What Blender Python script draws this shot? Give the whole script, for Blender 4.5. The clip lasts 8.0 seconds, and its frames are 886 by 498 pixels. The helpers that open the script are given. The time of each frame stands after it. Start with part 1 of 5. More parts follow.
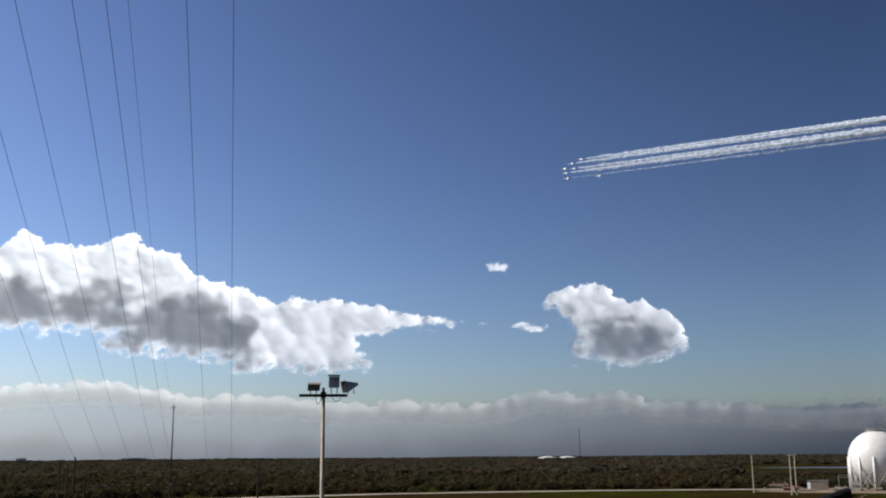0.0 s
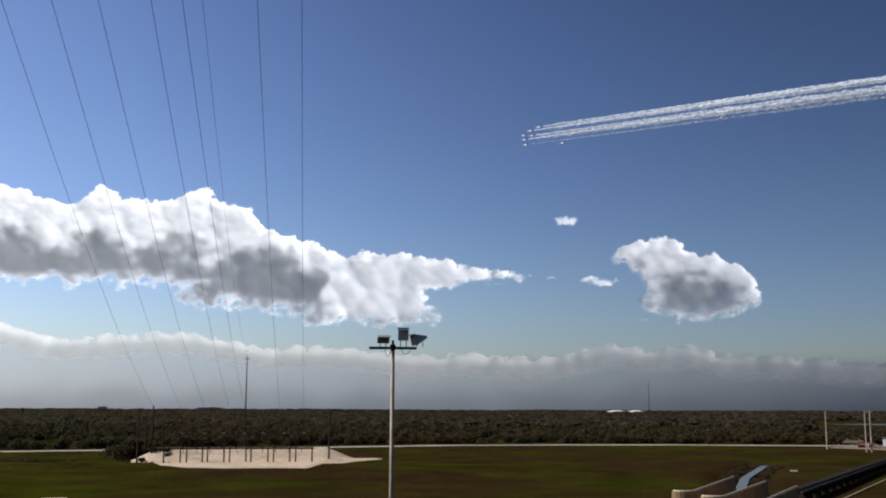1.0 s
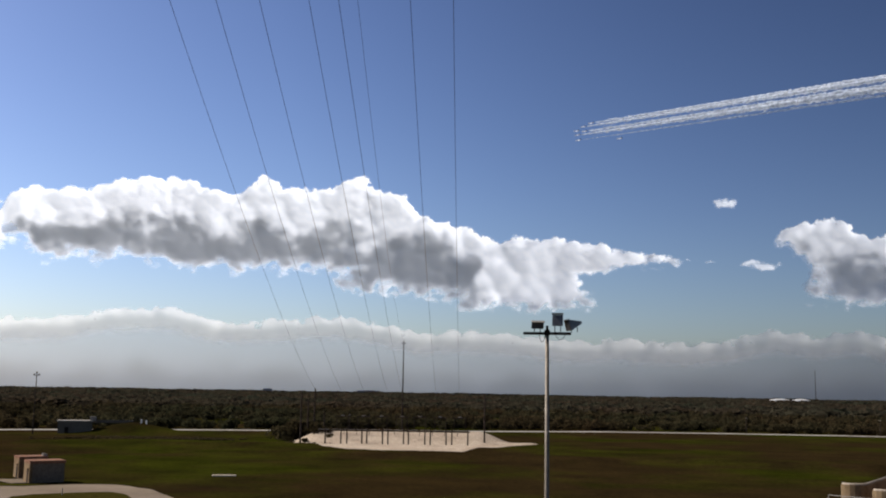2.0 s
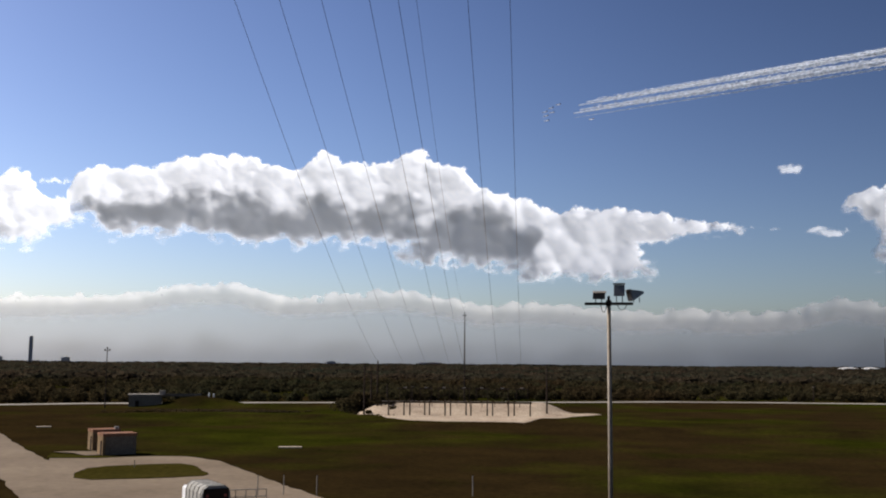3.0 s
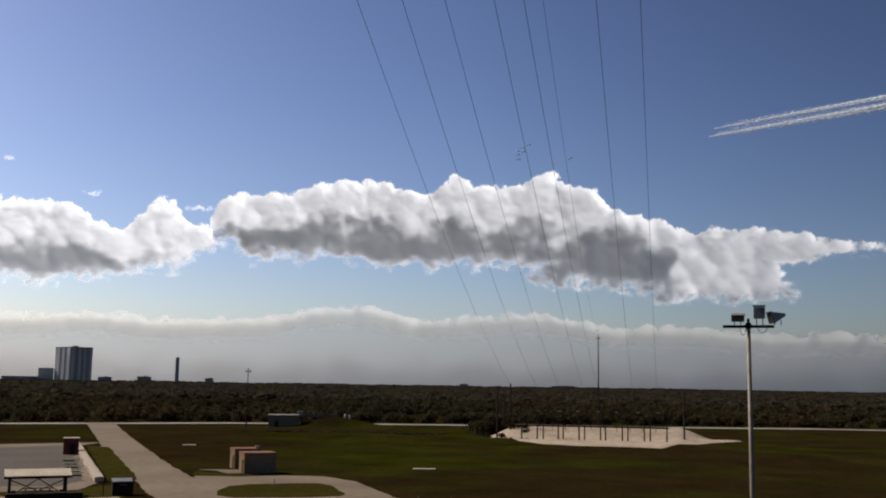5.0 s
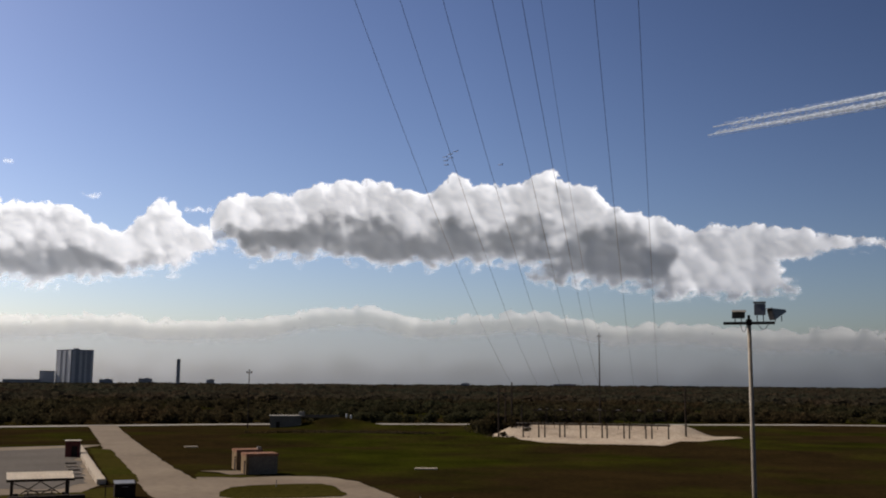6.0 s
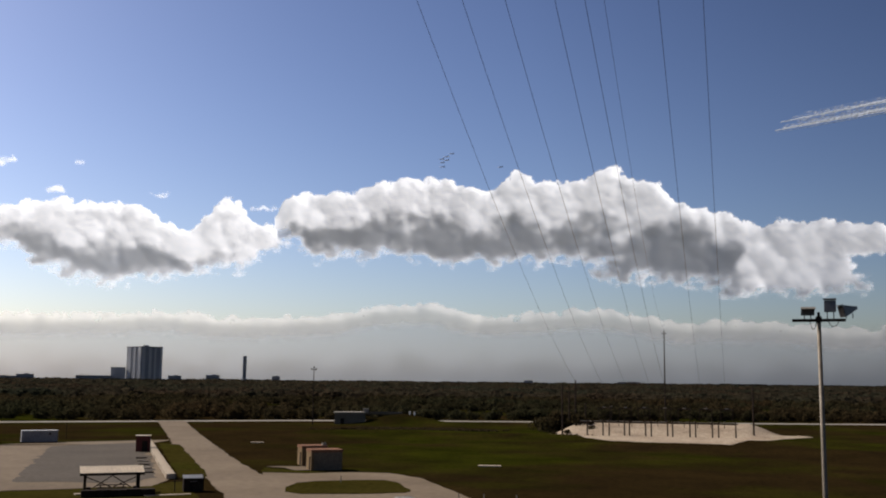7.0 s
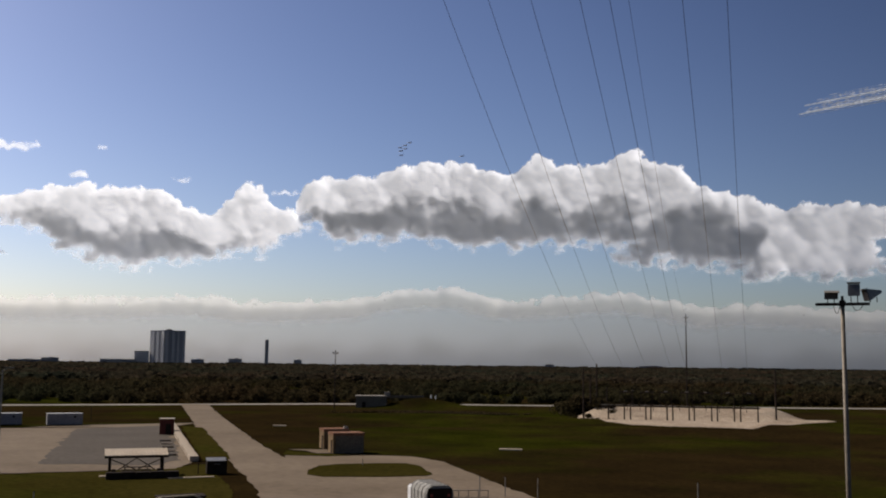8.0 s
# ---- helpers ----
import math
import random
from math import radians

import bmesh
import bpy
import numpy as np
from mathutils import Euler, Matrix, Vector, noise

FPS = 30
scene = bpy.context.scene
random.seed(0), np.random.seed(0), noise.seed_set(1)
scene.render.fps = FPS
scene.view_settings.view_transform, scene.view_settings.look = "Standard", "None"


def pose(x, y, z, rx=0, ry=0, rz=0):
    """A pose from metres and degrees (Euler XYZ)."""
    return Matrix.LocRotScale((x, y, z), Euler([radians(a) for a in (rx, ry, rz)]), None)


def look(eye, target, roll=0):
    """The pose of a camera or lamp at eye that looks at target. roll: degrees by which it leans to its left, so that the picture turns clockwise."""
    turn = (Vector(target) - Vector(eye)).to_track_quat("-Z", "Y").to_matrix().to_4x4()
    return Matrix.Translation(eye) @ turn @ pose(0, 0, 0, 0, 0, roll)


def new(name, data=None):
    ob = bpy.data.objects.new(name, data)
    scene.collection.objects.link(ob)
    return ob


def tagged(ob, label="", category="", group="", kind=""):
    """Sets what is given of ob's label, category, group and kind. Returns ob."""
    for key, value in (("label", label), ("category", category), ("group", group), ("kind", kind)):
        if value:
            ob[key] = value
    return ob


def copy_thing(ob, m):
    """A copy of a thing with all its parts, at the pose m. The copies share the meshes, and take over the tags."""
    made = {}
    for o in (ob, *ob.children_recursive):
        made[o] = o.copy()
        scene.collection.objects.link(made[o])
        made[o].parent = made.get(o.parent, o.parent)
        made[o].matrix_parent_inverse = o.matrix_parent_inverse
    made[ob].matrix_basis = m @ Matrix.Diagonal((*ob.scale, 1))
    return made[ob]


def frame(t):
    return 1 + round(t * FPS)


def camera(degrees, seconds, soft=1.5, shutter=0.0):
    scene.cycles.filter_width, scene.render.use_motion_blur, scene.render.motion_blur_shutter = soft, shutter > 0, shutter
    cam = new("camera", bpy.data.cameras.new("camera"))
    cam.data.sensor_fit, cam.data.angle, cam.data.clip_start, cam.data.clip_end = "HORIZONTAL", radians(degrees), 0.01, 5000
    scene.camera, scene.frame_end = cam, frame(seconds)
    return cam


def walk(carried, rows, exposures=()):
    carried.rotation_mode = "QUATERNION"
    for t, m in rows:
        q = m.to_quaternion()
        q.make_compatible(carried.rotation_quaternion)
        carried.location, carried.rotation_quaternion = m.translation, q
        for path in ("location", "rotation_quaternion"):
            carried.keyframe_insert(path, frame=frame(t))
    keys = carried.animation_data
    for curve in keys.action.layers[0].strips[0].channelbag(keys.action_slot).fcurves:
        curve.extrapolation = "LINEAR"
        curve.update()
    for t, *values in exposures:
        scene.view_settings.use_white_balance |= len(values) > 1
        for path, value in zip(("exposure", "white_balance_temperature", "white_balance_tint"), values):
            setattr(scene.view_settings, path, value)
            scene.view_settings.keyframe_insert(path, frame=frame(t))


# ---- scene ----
# The launch pad's edge is the origin; y runs to the west, z is up, the field lies at z = 0.
EYE_Z = 16.5
cam = camera(47.19, 8.0, soft=2.0)
PATH = [
    (0.0, -0.0, 11.577, 0.454),
    (0.5, 4.218, 10.114, -0.751),
    (1.0, 3.809, 8.98, -0.185),
    (1.5, 8.692, 9.789, -0.051),
    (2.0, 12.44, 8.072, -0.937),
    (2.2, 13.757, 7.282, -1.041),
    (3.3, 16.263, 6.422, -0.524),
    (3.5, 16.647, 7.221, -0.811),
    (4.0, 18.563, 8.53, -0.157),
    (4.5, 22.135, 8.17, -0.808),
    (4.7, 23.138, 7.625, -1.18),
    (5.8, 23.215, 7.7, -0.4),
    (6.0, 23.394, 7.607, -0.373),
    (6.5, 25.806, 7.337, -0.508),
    (7.0, 26.927, 7.428, -0.559),
    (7.5, 27.901, 6.674, -0.384),
    (8.0, 28.107, 6.517, -0.606),
]  # seconds, yaw, pitch, roll
walk(cam, [(t, pose(0, 0, EYE_Z, 90 + p, r, y)) for t, y, p, r in PATH],
     exposures=[(0.0, 0.3, 6500, 7), (2.0, 0.14, 6600, 9), (3.5, 0.02, 6750, 10), (4.5, -0.22, 6850, 10), (6.5, -0.28, 6900, 10), (7.0, -0.22, 6920, 10), (8.0, -0.44, 6950, 11)])

# ---- sky, sun, exposure ----
SUN_AZ, SUN_EL = 87.0, 42.0          # degrees to the left of the y axis, above the horizon
world = bpy.data.worlds.new("world")
scene.world = world
world.use_nodes = True
wn = world.node_tree.nodes
sky = wn.new("ShaderNodeTexSky")
sky.sky_type, sky.sun_disc = "NISHITA", False
sky.sun_elevation, sky.sun_rotation = radians(SUN_EL), radians(-SUN_AZ)
sky.air_density, sky.dust_density, sky.ozone_density = 0.9, 1.2, 2.2
wl_ = world.node_tree.links
deep = wn.new("ShaderNodeMix")          # the blue deepens away from the sun
deep.data_type, deep.blend_type = "RGBA", "MULTIPLY"
deep.inputs[0].default_value = 1.0
tone = wn.new("ShaderNodeMix")
tone.data_type, tone.blend_type = "RGBA", "MULTIPLY"
tone.inputs[0].default_value = 1.0
tone.inputs[7].default_value = (0.388, 0.362, 0.385, 1)
grey = wn.new("ShaderNodeRGBToBW")
part_grey = wn.new("ShaderNodeMix")
part_grey.data_type = "RGBA"
part_grey.inputs[0].default_value = 0.42
wl_.new(sky.outputs[0], grey.inputs[0])
wl_.new(sky.outputs[0], part_grey.inputs[6])
wl_.new(grey.outputs[0], part_grey.inputs[7])
flat = wn.new("ShaderNodeGamma")
flat.inputs[1].default_value = 0.7
wl_.new(part_grey.outputs[2], flat.inputs[0])
wl_.new(flat.outputs[0], tone.inputs[6])
wl_.new(sky.outputs[0], deep.inputs[6])
wl_.new(tone.outputs[2], deep.inputs[7])
wn["Background"].inputs["Strength"].default_value = 0.1
# and more so on the side turned from it
where = wn.new("ShaderNodeTexCoord")
sunward = wn.new("ShaderNodeVectorMath")
sunward.operation = "DOT_PRODUCT"
sunward.inputs[1].default_value = (-math.sin(radians(SUN_AZ)), math.cos(radians(SUN_AZ)), 0.0)
wl_.new(where.outputs["Generated"], sunward.inputs[0])
fall = wn.new("ShaderNodeMapRange")
fall.inputs[1].default_value, fall.inputs[2].default_value = -0.32, 0.4
fall.inputs[3].default_value, fall.inputs[4].default_value = 0.55, 1.0
wl_.new(sunward.outputs["Value"], fall.inputs[0])
side = wn.new("ShaderNodeMix")
side.data_type, side.blend_type = "RGBA", "MULTIPLY"
side.inputs[0].default_value = 1.0
wl_.new(deep.outputs[2], side.inputs[6])
wl_.new(fall.outputs[0], side.inputs[7])
wl_.new(side.outputs[2], wn["Background"].inputs["Color"])
sun_data = bpy.data.lights.new("sun", "SUN")
sun_data.energy, sun_data.angle, sun_data.color = 5.0, radians(0.53), (1.0, 0.95, 0.87)
sun = new("sun", sun_data)
sa, se = radians(SUN_AZ), radians(SUN_EL)
sun_way = Vector((-math.sin(sa) * math.cos(se), math.cos(sa) * math.cos(se), math.sin(se)))
sun.matrix_world = look(sun_way * 300, (0, 0, 0))


# ---- materials ----
def material(name, rough=0.7, metal=0.0):
    m = bpy.data.materials.new(name)
    m.use_nodes = True
    b = m.node_tree.nodes["Principled BSDF"]
    b.inputs["Roughness"].default_value = rough
    b.inputs["Metallic"].default_value = metal
    b.inputs["Specular IOR Level"].default_value = 0.05 if rough > 0.8 else 0.4
    return m, m.node_tree.nodes, m.node_tree.links, b


def noise_node(n, l, scale, detail=5.0, rough=0.55, space="Object"):
    tc = n.new("ShaderNodeTexCoord")
    t = n.new("ShaderNodeTexNoise")
    t.inputs["Scale"].default_value = scale
    t.inputs["Detail"].default_value = detail
    t.inputs["Roughness"].default_value = rough
    l.new(tc.outputs[space], t.inputs["Vector"])
    return t.outputs["Fac"]


def ramp(n, l, fac, *stops):
    r = n.new("ShaderNodeValToRGB")
    e = r.color_ramp.elements
    while len(e) < len(stops):
        e.new(0.5)
    for el, (p, c) in zip(e, stops):
        el.position, el.color = p, (*c, 1.0)
    l.new(fac, r.inputs[0])
    return r.outputs[0]


def mix(n, l, fac, a, b, how="MIX"):
    x = n.new("ShaderNodeMix")
    x.data_type, x.blend_type = "RGBA", how
    for sock, v in ((x.inputs[0], fac), (x.inputs[6], a), (x.inputs[7], b)):
        if isinstance(v, (int, float)):
            sock.default_value = v
        elif isinstance(v, tuple):
            sock.default_value = (*v, 1.0)
        else:
            l.new(v, sock)
    return x.outputs[2]


def relief(n, l, b, height, strength, distance):
    u = n.new("ShaderNodeBump")
    u.inputs["Strength"].default_value = strength
    u.inputs["Distance"].default_value = distance
    l.new(height, u.inputs["Height"])
    l.new(u.outputs[0], b.inputs["Normal"])


def worn(name, dark, light, scale, rough=0.7, metal=0.0, fine=8.0, dirt=0.35, bump=0.3):
    """A painted, concrete or metal surface: two scales of tone, and fine relief."""
    m, n, l, b = material(name, rough, metal)
    a = noise_node(n, l, scale, 4)
    f = noise_node(n, l, scale * fine, 6, 0.65)
    base = ramp(n, l, a, (0.3, dark), (0.7, light))
    spots = ramp(n, l, f, (0.35, (1 - dirt,) * 3), (0.62, (1.0,) * 3))
    l.new(mix(n, l, 1.0, base, spots, "MULTIPLY"), b.inputs["Base Color"])
    relief(n, l, b, f, bump, 0.02)
    return m


CONCRETE = worn("concrete", (0.15, 0.113, 0.076), (0.225, 0.174, 0.122), 0.05, 0.85, fine=14, dirt=0.22)
ASPHALT = worn("old_asphalt", (0.088, 0.073, 0.058), (0.118, 0.099, 0.079), 0.06, 0.9, fine=18, dirt=0.25)
PALE_ROAD = worn("pale_road", (0.25, 0.225, 0.19), (0.36, 0.33, 0.285), 0.04, 0.9, fine=10, dirt=0.15)
WHITE_PAINT = worn("white_paint", (0.68, 0.67, 0.65), (0.8, 0.8, 0.79), 0.15, 0.5, fine=12, dirt=0.2, bump=0.1)
GREY_STEEL = worn("grey_steel", (0.2, 0.2, 0.19), (0.33, 0.32, 0.3), 0.8, 0.5, 0.6, fine=9, bump=0.1)
GALV = worn("galvanised_steel", (0.26, 0.235, 0.2), (0.36, 0.33, 0.28), 0.9, 0.6, 0.2, fine=9, bump=0.1)
DARK_STEEL = worn("dark_steel", (0.022, 0.015, 0.011), (0.046, 0.033, 0.025), 0.9, 0.82, 0.0, fine=9, bump=0.1)
RUST = worn("brown_paint", (0.1, 0.016, 0.01), (0.16, 0.03, 0.02), 0.5, 0.7, fine=9)
TAN_WALL = worn("tan_wall", (0.19, 0.125, 0.065), (0.27, 0.19, 0.11), 0.25, 0.85, fine=9, dirt=0.3)
TAN_ROOF = worn("tan_roof", (0.2, 0.1, 0.06), (0.3, 0.155, 0.1), 0.3, 0.85, fine=9)
BLOCK_GREY = worn("grey_block", (0.17, 0.138, 0.1), (0.24, 0.2, 0.15), 0.3, 0.9, fine=9)
WOOD_POLE = worn("weathered_wood", (0.03, 0.022, 0.016), (0.07, 0.052, 0.04), 0.8, 0.9, fine=9)
BLACK_PIPE = worn("black_pipe", (0.018, 0.017, 0.017), (0.04, 0.036, 0.034), 0.4, 0.82, fine=9)
ROOF_METAL = worn("pale_roof_metal", (0.62, 0.5, 0.34), (0.78, 0.65, 0.46), 0.4, 0.45, 0.2, fine=9)
# Distance haze is mixed into both panel colours, lifting them towards each other.
VAB_WHITE = worn("hazy_white_panel", (0.42, 0.42, 0.43), (0.47, 0.47, 0.48), 0.01, 0.8, fine=8, dirt=0.08, bump=0.0)
VAB_GREY = worn("hazy_grey_panel", (0.24, 0.245, 0.26), (0.28, 0.285, 0.3), 0.01, 0.8, fine=8, dirt=0.08, bump=0.0)
JET_WHITE = worn("white_jet_paint", (0.72, 0.72, 0.73), (0.82, 0.82, 0.83), 0.3, 0.3, fine=6, dirt=0.05, bump=0.0)
JET_DARK = worn("dark_jet_paint", (0.03, 0.04, 0.09), (0.05, 0.06, 0.12), 0.3, 0.35, fine=6, dirt=0.05, bump=0.0)
LENS = worn("lamp_glass", (0.1, 0.1, 0.1), (0.16, 0.16, 0.16), 2.0, 0.15, fine=4, dirt=0.05, bump=0.0)
RED_PAINT = worn("red_paint", (0.3, 0.05, 0.04), (0.4, 0.08, 0.06), 1.0, 0.5)
TANK_WHITE = worn("white_tank", (0.5, 0.485, 0.46), (0.58, 0.565, 0.54), 0.07, 0.45, fine=10, dirt=0.12, bump=0.05)


def grass_material(name, greens, browns):
    m, n, l, b = material(name, 0.95)
    broad = noise_node(n, l, 0.012, 5, 0.6)
    mid = noise_node(n, l, 0.06, 5, 0.6)
    fine = noise_node(n, l, 0.9, 6, 0.7)
    green = ramp(n, l, mid, (0.3, greens[0]), (0.7, greens[1]))
    brown = ramp(n, l, mid, (0.3, browns[0]), (0.7, browns[1]))
    patch = ramp(n, l, broad, (0.46, (0, 0, 0)), (0.6, (1, 1, 1)))
    base = mix(n, l, patch, brown, green)
    tuft = ramp(n, l, fine, (0.3, (0.55, 0.55, 0.55)), (0.7, (1.25, 1.2, 1.1)))
    l.new(mix(n, l, 1.0, base, tuft, "MULTIPLY"), b.inputs["Base Color"])
    b.inputs["Specular IOR Level"].default_value = 0.0
    relief(n, l, b, fine, 0.6, 0.15)
    return m


def leaf_material(name, lo, hi):
    m, n, l, b = material(name, 0.85)
    geo = n.new("ShaderNodeNewGeometry")
    r1 = ramp(n, l, geo.outputs["Random Per Island"], (0.0, lo), (1.0, hi))
    broad = noise_node(n, l, 0.006, 4)
    dry = ramp(n, l, broad, (0.35, (1.25, 0.95, 0.75)), (0.65, (0.85, 1.0, 0.8)))
    l.new(mix(n, l, 1.0, r1, dry, "MULTIPLY"), b.inputs["Base Color"])
    b.inputs["Specular IOR Level"].default_value = 0.0
    glow = n.new("ShaderNodeBsdfTranslucent")
    l.new(b.inputs["Base Color"].links[0].from_socket, glow.inputs[0])
    both = n.new("ShaderNodeMixShader")
    both.inputs[0].default_value = 0.42
    l.new(b.outputs[0], both.inputs[1])
    l.new(glow.outputs[0], both.inputs[2])
    l.new(both.outputs[0], n["Material Output"].inputs["Surface"])
    return m


def sand_material():
    m, n, l, b = material("pale_sand", 0.95)
    a = noise_node(n, l, 0.12, 5)
    f = noise_node(n, l, 1.4, 6, 0.7)
    base = ramp(n, l, a, (0.3, (0.34, 0.265, 0.195)), (0.7, (0.5, 0.41, 0.31)))
    l.new(mix(n, l, 1.0, base, ramp(n, l, f, (0.32, (0.55, 0.52, 0.48)), (0.58, (1, 1, 1))), "MULTIPLY"), b.inputs["Base Color"])
    relief(n, l, b, f, 0.7, 0.2)
    return m


def cloud_material(name, density, tone=(0.95, 0.93, 0.89), grain=0.012, tatter=1.1, shade=(0.7, 0.81, 1.0)):
    """Scattering droplets, the front tinted blue as painted shade; the edge thins out by the mesh's own thickness."""
    m = bpy.data.materials.new(name)
    m.use_nodes = True
    n, l = m.node_tree.nodes, m.node_tree.links
    n.remove(n["Principled BSDF"])
    thick = n.new("ShaderNodeAttribute")
    thick.attribute_name = "thickness"
    f = noise_node(n, l, grain, 6, 0.65)
    wisp = n.new("ShaderNodeMath")
    wisp.operation = "MULTIPLY_ADD"
    l.new(f, wisp.inputs[0])
    wisp.inputs[1].default_value = tatter
    wisp.inputs[2].default_value = -tatter / 2
    add = n.new("ShaderNodeMath")
    add.use_clamp = True
    l.new(wisp.outputs[0], add.inputs[0])
    l.new(thick.outputs["Fac"], add.inputs[1])
    edge = n.new("ShaderNodeMapRange")
    edge.interpolation_type = "SMOOTHSTEP"
    l.new(add.outputs[0], edge.inputs[0])
    edge.inputs[1].default_value, edge.inputs[2].default_value = 0.0, 0.6
    edge.inputs[3].default_value, edge.inputs[4].default_value = 0.0, density
    dif, tra, clear = n.new("ShaderNodeBsdfDiffuse"), n.new("ShaderNodeBsdfTranslucent"), n.new("ShaderNodeBsdfTransparent")
    dif.inputs[0].default_value, tra.inputs[0].default_value = (*shade, 1), (*tone, 1)
    body, out = n.new("ShaderNodeMixShader"), n.new("ShaderNodeMixShader")
    lets = n.new("ShaderNodeAttribute")
    lets.attribute_name = "through"
    l.new(lets.outputs["Fac"], body.inputs[0])
    l.new(dif.outputs[0], body.inputs[1])
    l.new(tra.outputs[0], body.inputs[2])
    l.new(edge.outputs[0], out.inputs[0])
    l.new(clear.outputs[0], out.inputs[1])
    l.new(body.outputs[0], out.inputs[2])
    l.new(out.outputs[0], n["Material Output"].inputs["Surface"])
    return m


# Wall colour of the white containers with their shade put in.
CONTAINER_SHADE = worn("container_shade_grey", (0.27, 0.26, 0.27), (0.35, 0.34, 0.35), 0.4, 0.6, fine=9)
TAN_CONCRETE = worn("tan_concrete", (0.4, 0.33, 0.25), (0.55, 0.46, 0.36), 0.3, 0.9, fine=9, dirt=0.3)
TAN_GROUND = worn("sandy_gravel", (0.16, 0.12, 0.085), (0.26, 0.2, 0.15), 0.08, 0.95, fine=14, dirt=0.4)
MAST = worn("weathered_mast", (0.19, 0.15, 0.105), (0.29, 0.24, 0.18), 0.9, 0.6, 0.1, fine=9, bump=0.1)
POLE_TAN = worn("pale_wood", (0.34, 0.27, 0.19), (0.45, 0.37, 0.27), 0.6, 0.85, fine=9)
CANVAS = worn("grey_white_canvas", (0.3, 0.29, 0.26), (0.4, 0.385, 0.35), 0.6, 0.85, fine=9)
GRASS = grass_material("rough_grass", ((0.012, 0.0145, 0.002), (0.03, 0.033, 0.004)), ((0.0145, 0.0098, 0.0045), (0.028, 0.0185, 0.007)))
LAWN = grass_material("mown_grass", ((0.022, 0.03, 0.004), (0.045, 0.056, 0.008)), ((0.03, 0.026, 0.006), (0.045, 0.038, 0.01)))
SAND = sand_material()
SCRUB = leaf_material("scrub_leaves", (0.036, 0.031, 0.02), (0.049, 0.043, 0.027))
# Distance haze put into the leaf colour: lighter and greyer than near scrub.
HAZY_LEAVES = leaf_material("hazy_leaves", (0.04, 0.036, 0.029), (0.047, 0.043, 0.035))
CLOUD = cloud_material("cumulus", 1.0, (0.9, 0.95, 1.0), 0.02, 0.9, (0.54, 0.75, 1.0))
WISP_CLOUD = cloud_material("thin_cloud", 0.75, (0.9, 0.95, 1.0), 0.02, 0.8, (0.6, 0.78, 1.0))
LOW_CLOUD = cloud_material("hazy_cloud", 0.6, (0.74, 0.735, 0.72), 0.015, 0.4, (0.42, 0.5, 0.6))
HAZE = cloud_material("grey_haze", 0.7, (0.33, 0.385, 0.45), 0.003, 0.12, (0.31, 0.39, 0.49))
SMOKE = cloud_material("white_smoke", 0.75, (0.93, 0.96, 1.0), 0.15, 1.1, (0.85, 0.92, 1.0))
wm, wnn, wl, wb = material("ditch_water", 0.22)
wb.inputs["Base Color"].default_value = (0.03, 0.035, 0.03, 1)
relief(wnn, wl, wb, noise_node(wnn, wl, 0.6, 3), 0.08, 0.05)
WATER = wm


# ---- building tools ----
def at(az, d, z=0.0):
    """A place by its bearing to the left of the y axis, in degrees, and its distance."""
    a = radians(az)
    return Vector((-d * math.sin(a), d * math.cos(a), z))


def box(bm, size, place=(0, 0, 0), turn=0.0, bevel=0.0, tilt=(0, 0)):
    m = pose(*place, tilt[0], tilt[1], turn) @ Matrix.Diagonal((*size, 1))
    made = bmesh.ops.create_cube(bm, size=1.0, matrix=m)["verts"]
    if bevel:
        edges = list({e for v in made for e in v.link_edges})
        bmesh.ops.bevel(bm, geom=edges, offset=bevel, segments=2, affect="EDGES")
    return bm


def rod(bm, a, b, r1, r2=None, sides=10):
    a, b = Vector(a), Vector(b)
    way = b - a
    m = Matrix.Translation((a + b) / 2) @ way.to_track_quat("Z", "Y").to_matrix().to_4x4()
    bmesh.ops.create_cone(bm, cap_ends=True, segments=sides, radius1=r1, radius2=r1 if r2 is None else r2, depth=way.length, matrix=m)
    return bm


def finish(name, bm, mat, smooth=False):
    me = bpy.data.meshes.new(name)
    bm.to_mesh(me)
    bm.free()
    me.materials.append(mat)
    if smooth:
        me.polygons.foreach_set("use_smooth", [True] * len(me.polygons))
    return me


def part(name, bm, mat, parent, label="", smooth=False):
    ob = new(name, finish(name, bm, mat, smooth))
    ob.parent = parent
    return tagged(ob, label)


def thing(name, m, label, category, group=""):
    ob = new(name)
    ob.matrix_world = m
    ob.empty_display_size = 0.5
    return tagged(ob, label, category, group)


def solo(name, bm, mat, m, label, category, group="", kind="", smooth=False):
    ob = new(name, finish(name, bm, mat, smooth))
    ob.matrix_world = m
    return tagged(ob, label, category, group, kind)


def B():
    return bmesh.new()


# ---- ground: one sheet to the horizon ----
MOUNDS = [  # x, y, radius along x, along y, turn, height
    (-192, 343, 15, 10, 30, 3.8), (-150, 352, 40, 10, 20, 1.6), (-160, 288, 42, 8, 25, 0.9),
    (-120, 285, 50, 9, 12, 1.3), (-60, 262, 60, 10, 5, 1.2), (20, 275, 45, 12, -8, 1.0),
    (-150, 245, 36, 9, 28, -1.2), (-40, 300, 30, 8, 0, 0.8), (110, 330, 40, 10, -18, 0.9), (-95, 400, 60, 9, 18, 1.5),
]
DITCH = [(44, 205), (51, 236), (60, 272), (71, 306), (80, 334)]


